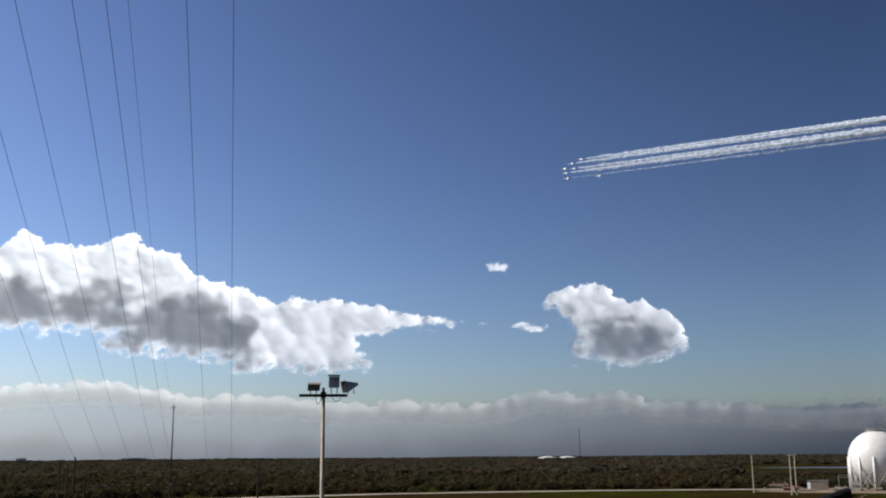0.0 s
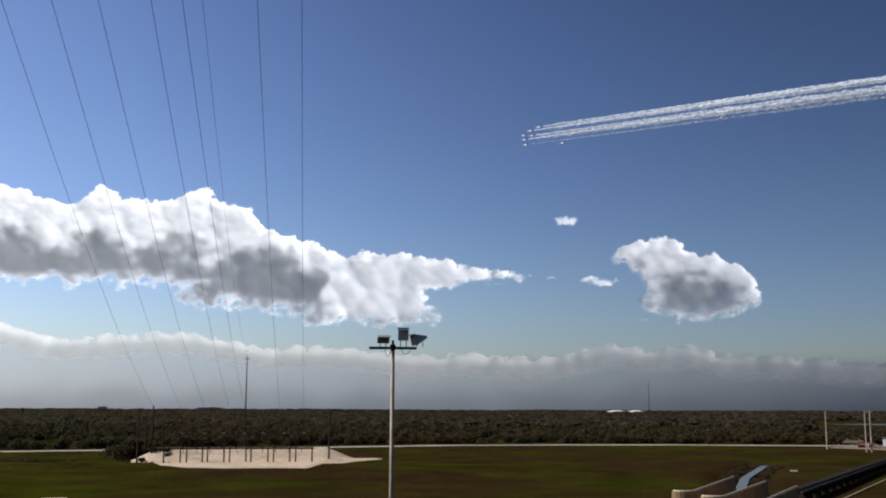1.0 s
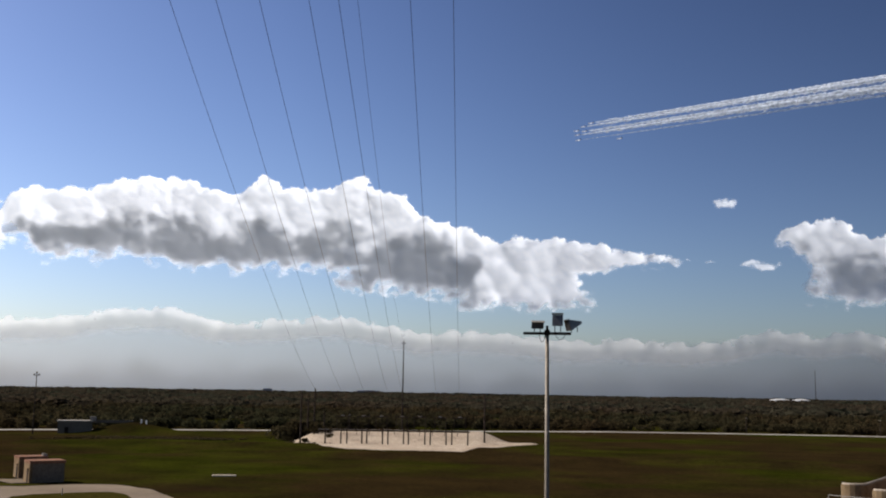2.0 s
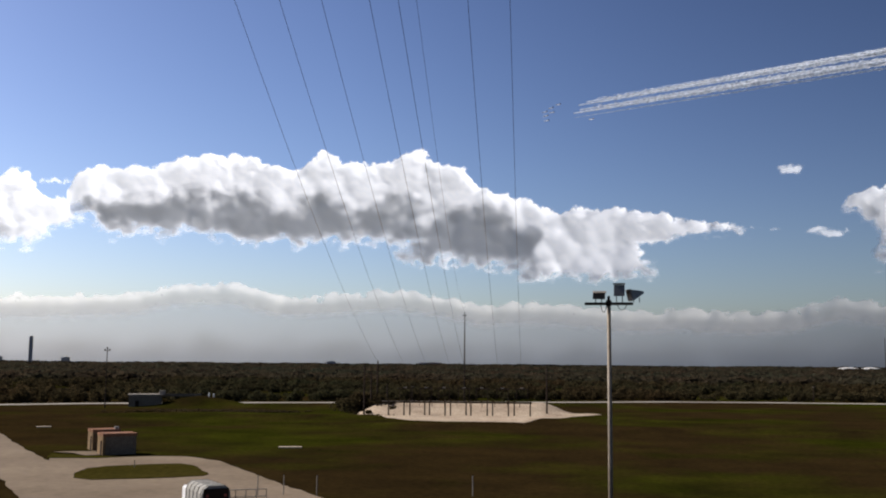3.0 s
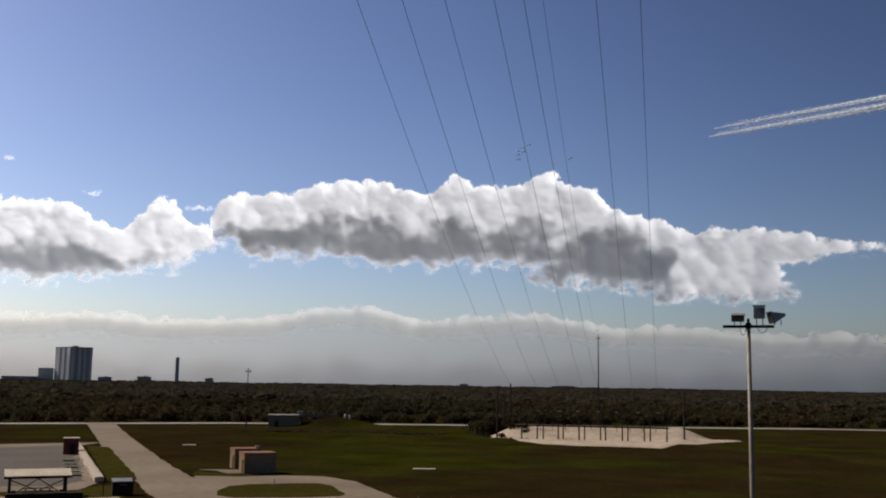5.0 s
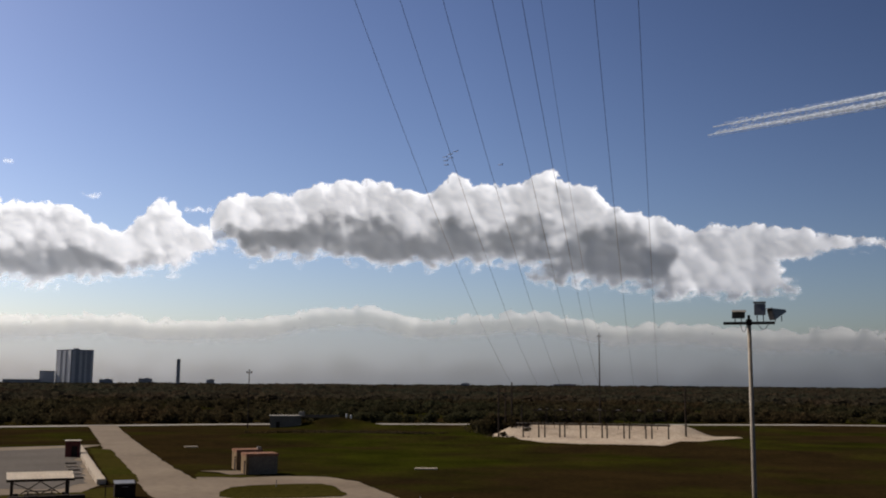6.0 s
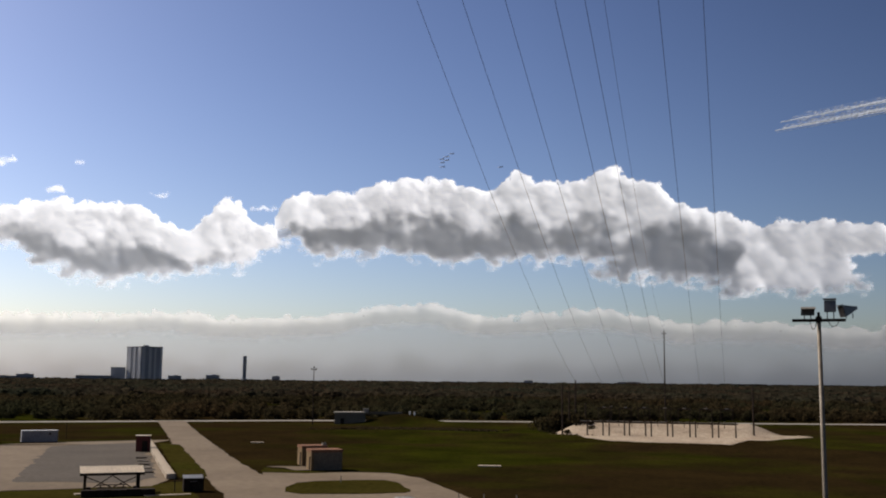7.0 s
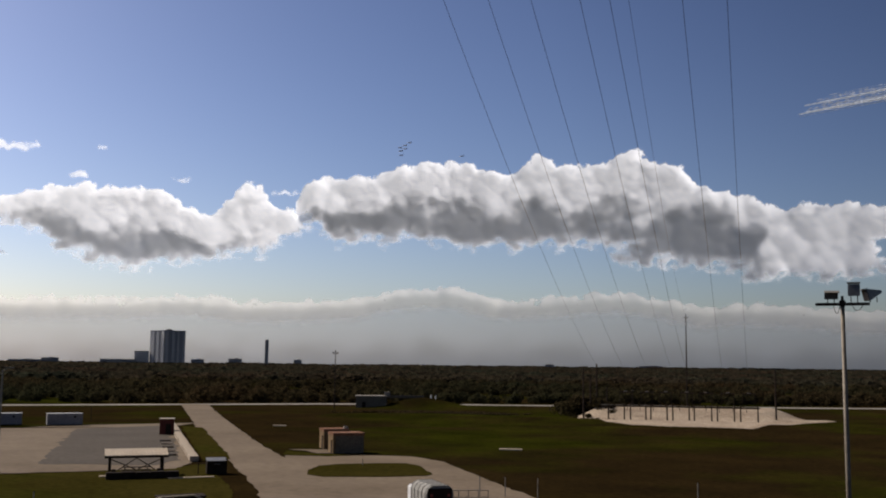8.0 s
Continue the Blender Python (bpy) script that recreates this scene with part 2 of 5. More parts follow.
def ground_height(x, y):
    h = 0.0
    for mx, my, rx, ry, turn, top in MOUNDS:
        c, s = math.cos(radians(turn)), math.sin(radians(turn))
        u, v = ((x - mx) * c + (y - my) * s) / rx, (-(x - mx) * s + (y - my) * c) / ry
        q = u * u + v * v
        if q < 6:
            h += top * math.exp(-q * 1.3)
    if 195 < y < 372:
        for (x0, y0), (x1, y1) in zip(DITCH, DITCH[1:]):
            t = max(0, min(1, ((x - x0) * (x1 - x0) + (y - y0) * (y1 - y0)) / ((x1 - x0) ** 2 + (y1 - y0) ** 2)))
            dd = math.hypot(x - x0 - t * (x1 - x0), y - y0 - t * (y1 - y0))
            if dd < 8:
                h = min(h, -1.7 * (1 - (dd / 8) ** 2))
    r = math.hypot(x, y + 30)
    h += 14.8 * max(0.0, min(1.0, (78 - r) / 42))      # the pad's own slope, below the eye
    return h


def spaced(lo, hi, step, far):
    """Even steps from lo to hi, then growing ones out to far on both sides."""
    mid = list(np.arange(lo, hi + 0.01, step))
    up, s = [mid[-1]], step
    while up[-1] < far:
        s *= 1.35
        up.append(min(far, up[-1] + s))
    down, s = [mid[0]], step
    while down[-1] > -far:
        s *= 1.35
        down.append(max(-far, down[-1] - s))
    return down[:0:-1] + mid + up[1:]


def build_ground():
    xs, ys = spaced(-330, 270, 3.0, 4900), spaced(-90, 480, 3.0, 4900)
    verts = [(x, y, ground_height(x, y)) for y in ys for x in xs]
    w = len(xs)
    faces = [(j * w + i, j * w + i + 1, (j + 1) * w + i + 1, (j + 1) * w + i) for j in range(len(ys) - 1) for i in range(w - 1)]
    me = bpy.data.meshes.new("ground")
    me.from_pydata(verts, [], faces)
    me.materials.append(GRASS)
    me.polygons.foreach_set("use_smooth", [True] * len(me.polygons))
    tagged(new("ground", me), "rough green and brown grass field with low mounds", "ground", kind="structure")


build_ground()


def ragged_line(points, rough):
    """Breaks straight edges into short uneven ones, where grass creeps over."""
    out = []
    for i, p in enumerate(points):
        a, b = Vector(p), Vector(points[(i + 1) % len(points)])
        n = max(1, min(80, int((b - a).length / 1.6)))
        side = Vector((-(b - a).y, (b - a).x)).normalized()
        for k in range(n):
            q = a.lerp(b, k / n)
            w = noise.noise((q.x * 0.16, q.y * 0.16, 0.0)) + 0.6 * noise.noise((q.x * 0.7, q.y * 0.7, 5.0))
            q = q + side * w * rough * (1 if k else 0)
            out.append((q.x, q.y))
    return out


def sheet(name, points, z, mat, label, category, thick=0.05, rough=0.55):
    """A slab of paving on the ground, from its corners."""
    bm = B()
    points = ragged_line(points, rough) if rough else points
    top = [bm.verts.new((x, y, z)) for x, y in points]
    low = [bm.verts.new((x, y, z - thick)) for x, y in points]
    f = bm.faces.new(top)
    for i in range(len(points)):
        k = (i + 1) % len(points)
        bm.faces.new((top[i], low[i], low[k], top[k]))
    bmesh.ops.recalc_face_normals(bm, faces=bm.faces)
    if f.normal.z < 0:
        bmesh.ops.reverse_faces(bm, faces=bm.faces)
    return solo(name, bm, mat, Matrix(), label, category, kind="structure")


def strip(name, line, width, z, mat, label, category):
    left, right = [], []
    for i, p in enumerate(line):
        a, b = Vector(line[max(0, i - 1)]), Vector(line[min(len(line) - 1, i + 1)])
        way = (b - a).normalized()
        side = Vector((-way.y, way.x)) * width / 2
        left.append(Vector(p) + side)
        right.append(Vector(p) - side)
    return sheet(name, [tuple(p) for p in left + right[::-1]], z, mat, label, category, rough=0.0)


far_line = [tuple(at(a, d).xy) for a, d in ((75, 440), (60, 418), (51.3, 412), (42, 415), (35, 424), (28, 428), (22, 431), (15, 442), (9.3, 455), (3.3, 478), (-3, 492), (-9, 506), (-16.5, 520), (-24, 548), (-40, 640))]
strip("road", far_line, 11.0, 0.06, PALE_ROAD, "pale sandy perimeter road along the scrub", "road")
sheet("road_concrete", [(-279.5, 306), (-193, 216.5), (-176.5, 199), (-114.7, 137.5), (-88, 111), (-70, 92), (-40, 92), (-88, 128), (-112.7, 149.3), (-126, 162), (-200.7, 238.2), (-271.8, 312.6)], 0.10, CONCRETE, "wide worn concrete access road", "road")
sheet("pavement_spur", [(-112, 150), (-105, 153), (-99, 158.8), (-92.2, 160.9), (-83, 155.7), (-57.8, 127.5), (-40, 108), (-40, 92), (-80, 112)], 0.08, CONCRETE, "concrete yard beside the access road", "pavement")
sheet("pavement_lot", [(-330, 90), (-129.9, 100.2), (-112, 122), (-117.5, 132), (-186.5, 203), (-192, 216), (-207, 191), (-214, 170), (-330, 60)], 0.07, CONCRETE, "pale concrete parking lot", "pavement")
sheet("pavement_asphalt", [(-196.5, 178.5), (-134.9, 115.3), (-118, 124), (-121, 133), (-181, 194), (-189, 205)], 0.10, ASPHALT, "faded grey asphalt patch in the lot", "pavement", rough=1.5)


def turf(points, label):
    sheet("grass_island", points, 0.16, LAWN, label, "grass")


turf([(-93.5, 131), (-96, 137.5), (-95, 141.5), (-90.5, 146.3), (-86.2, 148.9), (-82, 146), (-74.6, 136.5), (-74.3, 134.2), (-79, 129.5), (-86, 124.6), (-90, 126)], "grass island in the concrete yard")
turf([(-184.4, 202.3), (-175.5, 200.4), (-119, 143), (-115.5, 139), (-114, 136), (-116.8, 133.6)], "mown grass strip beside the road")
sheet("grass_lawn", [(-128, 100.8), (-113.5, 120), (-114, 131), (-90, 108.5), (-72, 88), (-72, 62), (-150, 62), (-230, 62), (-230, 95)], 0.05, LAWN, "mown green grass below the parking lot", "grass")
turf([(-112, 149.8), (-104.5, 152.5), (-102, 156), (-110, 155.5), (-118, 158)], "grass verge by the small buildings")


# ---- sand bank of the landing area ----
def build_sand():
    """A bank of loose sand: flat at the foot of the posts, rising behind them."""
    rim = [at(a, d) for a, d in ((21.2, 334), (20.2, 316), (19.3, 300), (17.8, 295), (15.8, 292), (13.4, 293), (11.1, 291), (10.2, 304), (8.4, 330), (6.8, 347), (8.6, 352), (10.6, 356), (14, 352), (17, 350), (19.2, 348), (20.4, 345))]
    cen = at(14.4, 330)
    bm = B()
    rings, n = 16, len(rim) * 8
    grid = []
    for r in range(rings + 1):
        row = []
        for i in range(n):
            k, f = divmod(i / 8.0, 1.0)
            p = rim[int(k)].lerp(rim[(int(k) + 1) % len(rim)], f)
            q = cen.lerp(p, r / rings)
            if r == rings:
                q += (q - cen).normalized() * (noise.noise(q * 0.35) * 2.4)
            d, a = q.length, math.degrees(math.atan2(-q.x, q.y))
            rise = max(0.0, min(1.0, (d - 326) / 22)) * max(0.0, min(1.0, (a - 8.5) / 2.0)) * max(0.0, min(1.0, (20.9 - a) / 1.5))
            z = 3.3 * rise * rise * (3 - 2 * rise) + 0.12 + 0.35 * noise.noise(q * 0.16) + 0.3 * noise.noise(q * 0.45)
            if r == rings:
                z = ground_height(q.x, q.y) - 0.2 if rise < 0.3 else z - 0.8
            row.append(bm.verts.new((q.x, q.y, max(z, ground_height(q.x, q.y) + 0.08) if r < rings else z)))
        grid.append(row)
    for r in range(rings):
        for i in range(n):
            k = (i + 1) % n
            if r == 0:
                continue
            bm.faces.new((grid[r][i], grid[r][k], grid[r + 1][k], grid[r + 1][i]))
    bm.faces.new(grid[1])
    bmesh.ops.recalc_face_normals(bm, faces=bm.faces)
    solo("sand_bank", bm, SAND, Matrix(), "pale loose sand bank rising behind the posts", "sand", kind="structure", smooth=True)


build_sand()
bm = B()
pts = [Vector((x, y, -0.75)) for x, y in DITCH]
lv = [bm.verts.new(p + Vector((-1.1, 0.3, 0))) for p in pts]
rv = [bm.verts.new(p + Vector((1.1, -0.3, 0))) for p in pts]
for i in range(len(pts) - 1):
    bm.faces.new((lv[i], rv[i], rv[i + 1], lv[i + 1]))
solo("water", bm, WATER, Matrix(), "still water in the drainage ditch", "water", kind="structure")


# ---- scrub and far woods ----
def bush_template(rng, tufts, leaf):
    """A bush of about one metre's radius: leaf tufts over several lumps."""
    lumps = [(Vector((rng.uniform(-0.6, 0.6), rng.uniform(-0.6, 0.6), rng.uniform(0.25, 0.75))), rng.uniform(0.3, 0.6)) for _ in range(6)]
    v, f = [], []
    for _ in range(tufts):
        c, r = rng.choice(lumps)
        d = Vector((rng.gauss(0, 1), rng.gauss(0, 1), rng.gauss(0.25, 1))).normalized()
        p = c + d * r * rng.uniform(0.8, 1.12)
        p.z = max(p.z, 0.0)
        a = Vector((rng.gauss(0, 1), rng.gauss(0, 1), rng.gauss(0, 1))).normalized() * leaf
        b = a.cross(d).normalized() * leaf * rng.uniform(0.6, 1.2)
        k = len(v)
        v += [p - a, p + b, p + a + d * leaf * 0.5, p - b]
        f.append((k, k + 1, k + 2, k + 3))
    return np.array([tuple(q) for q in v]), np.array(f)


def quads_into(me, v, f):
    me.vertices.add(len(v))
    me.vertices.foreach_set("co", np.ascontiguousarray(v, dtype=np.float32).ravel())
    me.loops.add(f.size)
    me.loops.foreach_set("vertex_index", f.ravel().astype(np.int32))
    me.polygons.add(len(f))
    me.polygons.foreach_set("loop_start", (np.arange(len(f)) * f.shape[1]).astype(np.int32))
    me.update(calc_edges=True)


def scatter(name, spots, templates, label, category, mat):
    vs, fs, k = [], [], 0
    for i, (x, y, z, sx, sz, turn) in enumerate(spots):
        v, f = templates[i % len(templates)]
        c, s = math.cos(turn), math.sin(turn)
        w = np.empty_like(v)
        w[:, 0], w[:, 1], w[:, 2] = x + sx * (c * v[:, 0] - s * v[:, 1]), y + sx * (s * v[:, 0] + c * v[:, 1]), z + sz * v[:, 2]
        vs.append(w)
        fs.append(f + k)
        k += len(v)
    me = bpy.data.meshes.new(name)
    quads_into(me, np.concatenate(vs), np.concatenate(fs))
    me.materials.append(mat)
    tagged(new(name, me), label, category, kind="stuff")


def far_edge(az):
    """How far off the near edge of the scrub lies."""
    pts = ((-40, 700), (-24, 575), (-16.5, 545), (-9, 528), (3, 500), (9, 478), (15, 463), (22, 448), (42, 430), (60, 432), (75, 455))
    return float(np.interp(az, [p[0] for p in pts], [p[1] for p in pts]))


def build_woods():
    rng = random.Random(4)
    near = [bush_template(rng, 210, 0.14) for _ in range(5)]
    far = [bush_template(rng, 42, 0.33) for _ in range(5)]
    spots = []
    for _ in range(3600):
        az = rng.uniform(-30, 62)
        d = far_edge(az) + rng.random() ** 1.3 * 420
        p = at(az, d)
        g = noise.noise(p * 0.012) + 0.5 * noise.noise(p * 0.04)
        if g < -0.28 and d > far_edge(az) + 25:
            continue
        h = rng.uniform(2.2, 4.2) + 2.2 * max(0.0, g)
        if az < -15.5 and d > 640:
            h *= 0.5
        spots.append((p.x, p.y, -0.2, h * rng.uniform(0.9, 1.4), h, rng.uniform(0, 6.28)))
    scatter("scrub", spots, near, "dense dark green and brown coastal scrub", "bushes", SCRUB)
    spots = []
    for _ in range(19000):
        az = rng.uniform(-32, 64)
        d = 850 * (4850 / 850) ** (rng.random() ** 0.8)
        p = at(az, d)
        if az < -15.8 and 1000 < d < 1750:
            continue
        g = noise.noise(p * 0.003)
        h = rng.uniform(3, 6) + 4.0 * max(0, g) + 6.0 * max(0.0, min(1.0, (d - 1500) / 3000))
        if az < -15.5 and d < 1000:
            h *= 0.4
        spots.append((p.x, p.y, -0.3, h * rng.uniform(1.0, 2.0) * (1 + d / 3000), h, rng.uniform(0, 6.28)))
    scatter("far_woods", spots, far, "low dark woods reaching to the horizon", "woods", HAZY_LEAVES)


build_woods()


def build_dark_tufts():
    """Dark leafy tufts put in to darken the hollows of the field and the ditch banks."""
    rng = random.Random(12)
    tuft = [bush_template(rng, 26, 0.3) for _ in range(4)]
    spots = []
    for az, d, long, deep, n in ((29.2, 352, 22, 8, 420), (26.6, 345, 16, 6, 200), (24.5, 395, 8, 4, 60), (20.2, 318, 9, 3, 60)):
        c = at(az, d)
        for _ in range(n):
            u, v = rng.gauss(0, 0.5) * long, rng.gauss(0, 0.5) * deep
            x, y = c.x + u * math.cos(radians(az)) - v * math.sin(radians(az)), c.y + u * math.sin(radians(az)) + v * math.cos(radians(az))
            h = rng.uniform(0.25, 0.6)
            spots.append((x, y, ground_height(x, y) - 0.05, h * rng.uniform(1.5, 3.0), h, rng.uniform(0, 6.28)))
    for (x0, y0), (x1, y1) in zip(DITCH, DITCH[1:]):
        for _ in range(70):
            f, s = rng.random(), rng.choice((-1, 1)) * rng.uniform(2.2, 5.5)
            x, y = x0 + (x1 - x0) * f + s, y0 + (y1 - y0) * f
            h = rng.uniform(0.4, 1.0)
            spots.append((x, y, ground_height(x, y) - 0.05, h * rng.uniform(1.0, 1.8), h, rng.uniform(0, 6.28)))
    scatter("dark_tufts", spots, tuft, "dark leafy tufts in the hollows of the field", "grass", SCRUB)


build_dark_tufts()


# ---- clouds: leaned sheets with painted puff shade, thin at the rim ----
def lattice(x, y, seed):
    """Smooth gradient noise over whole arrays, about -1 to 1."""
    rs = np.random.RandomState(seed)
    perm = np.concatenate([rs.permutation(512)] * 2)
    ang = rs.rand(512) * 2 * np.pi
    xi, yi = np.floor(x).astype(int), np.floor(y).astype(int)
    xf, yf = x - xi, y - yi

    def corner(i, j):
        h = ang[perm[(perm[(xi + i) & 511] + yi + j) & 511]]
        return np.cos(h) * (xf - i) + np.sin(h) * (yf - j)
    u, v = xf**3 * (xf * (xf * 6 - 15) + 10), yf**3 * (yf * (yf * 6 - 15) + 10)
    a, b = corner(0, 0) * (1 - u) + corner(1, 0) * u, corner(0, 1) * (1 - u) + corner(1, 1) * u
    return 1.5 * (a * (1 - v) + b * v)


def blur(h, n):
    """Smooths a field a little, n times over."""
    for _ in range(n):
        p = np.pad(h, 1, mode="edge")
        h = (p[:-2, 1:-1] + p[2:, 1:-1] + p[1:-1, :-2] + p[1:-1, 2:] + 2 * h) / 6
    return h


def cloud(name, lobes, dist, mat, label, step=0.05, seed=0, sizes=((0.5, 1.0), (0.22, 0.48), (0.1, 0.2)), weight=(0.42, 0.42, 0.28), crisp=(0.22, 1.0), dense=1.0, belly=(0.25, 0.6), inset=0.22, base=0.0, lean=(-62.0, -28.0), swell_=0.2, ragged=1.0):
    """A cloud sheet of one or more lobes, each between a top and a bottom line (bearing, elevation in degrees) and with
    its own share of deep grey. Outline and lean fit the camera's view. Overlapping puffs in three sizes shape it; their
    shade, bright crown and dark underside, is painted into the through attribute."""
    per = dist * radians(1.0)
    lobes = [(tuple(zip(*sorted(t))), tuple(zip(*sorted(b))), g) for t, b, g in lobes]
    a0, a1 = min(t[0][0] for t, b, g in lobes), max(t[0][-1] for t, b, g in lobes)
    aa = np.arange(a0 - 0.6, a1 + 0.6, step)
    ee = np.arange(min(min(b[1]) for t, b, g in lobes) - 0.5, max(max(t[1]) for t, b, g in lobes) + 0.6, step)
    A, E = np.meshgrid(aa, ee)
    wx = A + 0.2 * lattice(A * 1.2, E * 1.2, seed + 11) + 0.09 * lattice(A * 3.1, E * 3.1, seed + 13) + 0.03 * lattice(A * 7.5, E * 7.5, seed + 15)
    wy = E + 0.2 * lattice(A * 1.2, E * 1.2, seed + 12) + 0.09 * lattice(A * 3.1, E * 3.1, seed + 14) + 0.03 * lattice(A * 7.5, E * 7.5, seed + 16)
    inner, grey_, top_, low_ = np.full_like(A, -9.0), np.zeros_like(A), np.full_like(aa, -99.0), np.full_like(aa, 99.0)
    for (ta, te), (ba, be), g in lobes:
        mine = np.minimum(np.minimum(np.interp(wx, ta, te) - wy, wy - np.interp(wx, ba, be)), np.minimum(wx - ta[0], ta[-1] - wx) * 0.8)
        inner = np.maximum(inner, mine)
        if g:
            grey_ = grey_ + g * blur(np.clip(mine / 0.5, 0, 1), 8)
        top_ = np.maximum(top_, np.interp(aa, ta, te, -99 if ta[0] > a0 else te[0], -99 if ta[-1] < a1 else te[-1]))
        low_ = np.minimum(low_, np.interp(aa, ba, be, 99 if ba[0] > a0 else be[0], 99 if ba[-1] < a1 else be[-1]))
    row = np.ones(max(3, int(0.6 / step)))
    row = row / row.sum()
    pad = len(row) // 2
    top_, low_ = (np.convolve(np.pad(q, pad, mode="edge"), row, "same")[pad:-pad] for q in (top_, low_))
    hs, ls = np.broadcast_to(top_, A.shape), np.broadcast_to(low_, A.shape)
    half = np.maximum(0.1, (hs - ls) / 2)
    us = np.clip((E - (hs + ls) / 2) / half, -1.3, 1.3)
    rs = np.random.RandomState(seed)
    cover, swell, puff_shade = inner - inset, np.zeros_like(A), np.zeros_like(A)
    for level, ((r0, r1), part_) in enumerate(zip(sizes, weight)):
        heap, under = np.zeros_like(A), np.full_like(A, 0.3)
        pick = []
        for (ta, te), (ba, be), g in lobes:
            area = (ta[-1] - ta[0]) * float(np.mean(te) - np.mean(be))
            pick += [(ta, te, ba, be)] * int((2.4 if level < 2 else 1.3) * area / ((r0 + r1) / 2) ** 2)
        for ta, te, ba, be in pick:
            ca = rs.uniform(ta[0], ta[-1])
            h1, h0 = np.interp(ca, ta, te), np.interp(ca, ba, be)
            r = min(r0 + (r1 - r0) * rs.rand() ** 1.5, max(0.07, (h1 - h0) * 0.5))
            f = rs.rand() ** (1.0 if level == 0 else 0.6)       # the smaller ones keep to the crown
            ce = h0 + 0.75 * r + f * max(0.0, h1 - h0 - 1.6 * r)
            front_ = 0.5 * r + rs.uniform(0.0, 1.2) * r0 - 0.5 * f * r0
            i0, i1 = np.searchsorted(aa, (ca - r - 0.35, ca + r + 0.35))
            j0, j1 = np.searchsorted(ee, (ce - r - 0.35, ce + r + 0.35))
            x, y = wx[j0:j1, i0:i1] - ca, wy[j0:j1, i0:i1] - ce
            q = (x * x + y * y) / (r * r)
            dome = np.where(q < 1, front_ + r * np.sqrt(np.clip(1 - q, 0, 1)), 0.0)
            wins = dome > heap[j0:j1, i0:i1]
            # Painted shade of one puff: bright on top, dark below.
            puff_dark = np.clip(0.5 - 0.5 * y / r + 0.28 * x / r, 0, 1)
            under[j0:j1, i0:i1] = np.where(wins, puff_dark, under[j0:j1, i0:i1])
            heap[j0:j1, i0:i1] = np.maximum(heap[j0:j1, i0:i1], dome)
            cover[j0:j1, i0:i1] = np.maximum(cover[j0:j1, i0:i1], (1 - np.sqrt(q)) * r)
        calm = np.clip(0.75 + 0.45 * us, 0.25, 1.1) if level else 1.0
        puff_shade = puff_shade + part_ * calm * blur(under, (6, 3, 1)[level])
        if level == 0:
            swell = swell_ * per * blur(heap, 30)
    rough = np.abs(lattice(A * 5, E * 5, seed + 21)) + 0.5 * np.abs(lattice(A * 10.5, E * 10.5, seed + 22))
    torn = 0.2 * lattice(A * 0.9, E * 1.4, seed + 23) + 0.16 * lattice(A * 2.0, E * 3.4, seed + 24) + 0.05 * lattice(A * 4.0, E * 6.5, seed + 25)
    d = blur(cover, 1) + 0.07 * (rough - 0.35) + ragged * torn * np.clip(0.8 - 0.5 * us, 0.2, 1.1)
    # Painted grey shade of the belly, its upper edge billowing, its lower edge bright again.
    v = us - grey_ + 0.3 * lattice(A * 0.5, E * 0.7, seed + 5) + 0.22 * lattice(A * 1.5, E * 1.8, seed + 6) + 0.1 * lattice(A * 4, E * 4, seed + 7) + 0.25 * (0.5 - puff_shade / max(0.1, sum(weight)))
    belly_shade = np.clip((belly[0] - v) / belly[1], 0, 1)
    belly_shade = belly_shade * belly_shade * (3 - 2 * belly_shade) * np.clip((d - 0.22) / 0.6, 0, 1) * np.minimum(1.0, half / 1.3)
    shade_sum = dense * (puff_shade * np.clip(0.1 + d / 0.6, 0, 1) + 1.3 * blur(belly_shade, 6))
    if base:                # low banks: brighter crown and even grey below, painted into the shade
        shade_sum = 0.8 + (shade_sum * (1 - 0.5 * np.clip((us - 0.2) / 0.5, 0, 1)) - 0.8) * np.clip((us - 0.1) / 0.5, 0, 1)
    through_ = 0.9 * np.exp(-np.maximum(0.0, shade_sum))
    soft = crisp[1] + (crisp[0] - crisp[1]) * np.clip(0.5 + 0.7 * us, 0, 1)
    thick = np.minimum(d / soft, base * (us + 0.9)) if base else d / soft
    ca, ce = np.radians(A), np.radians(E)
    way = np.stack([-np.sin(ca) * np.cos(ce), np.cos(ca) * np.cos(ce), np.sin(ce)], -1)
    mid = (float(ee[0]) + float(ee[-1])) / 2
    tilt = lean[0] * (E - mid) + 0.5 * lean[1] * (E - mid) ** 2 / max(1.0, (float(ee[-1]) - mid))
    front = np.array([0, 0, EYE_Z]) + way * (dist - swell + tilt)[..., None]
    ne, na = A.shape
    k = np.arange(ne * na).reshape(ne, na)
    quad = np.stack([k[:-1, :-1], k[1:, :-1], k[1:, 1:], k[:-1, 1:]], -1).reshape(-1, 4)
    f1 = quad[(d.ravel()[quad] > -0.12).any(1)]
    used, inv = np.unique(f1, return_inverse=True)
    me = bpy.data.meshes.new(name)
    quads_into(me, front.reshape(-1, 3)[used], inv.reshape(-1, 4))
    for key, field in (("thickness", np.clip(thick, -0.6, 2.0)), ("through", through_)):
        attr = me.attributes.new(key, "FLOAT", "POINT")
        attr.data.foreach_set("value", field.ravel()[used].astype(np.float32))
    me.materials.append(mat)
    me.polygons.foreach_set("use_smooth", [True] * len(me.polygons))
    ob = new(name, me)
    return tagged(ob, label, "cloud", "clouds in the sky")


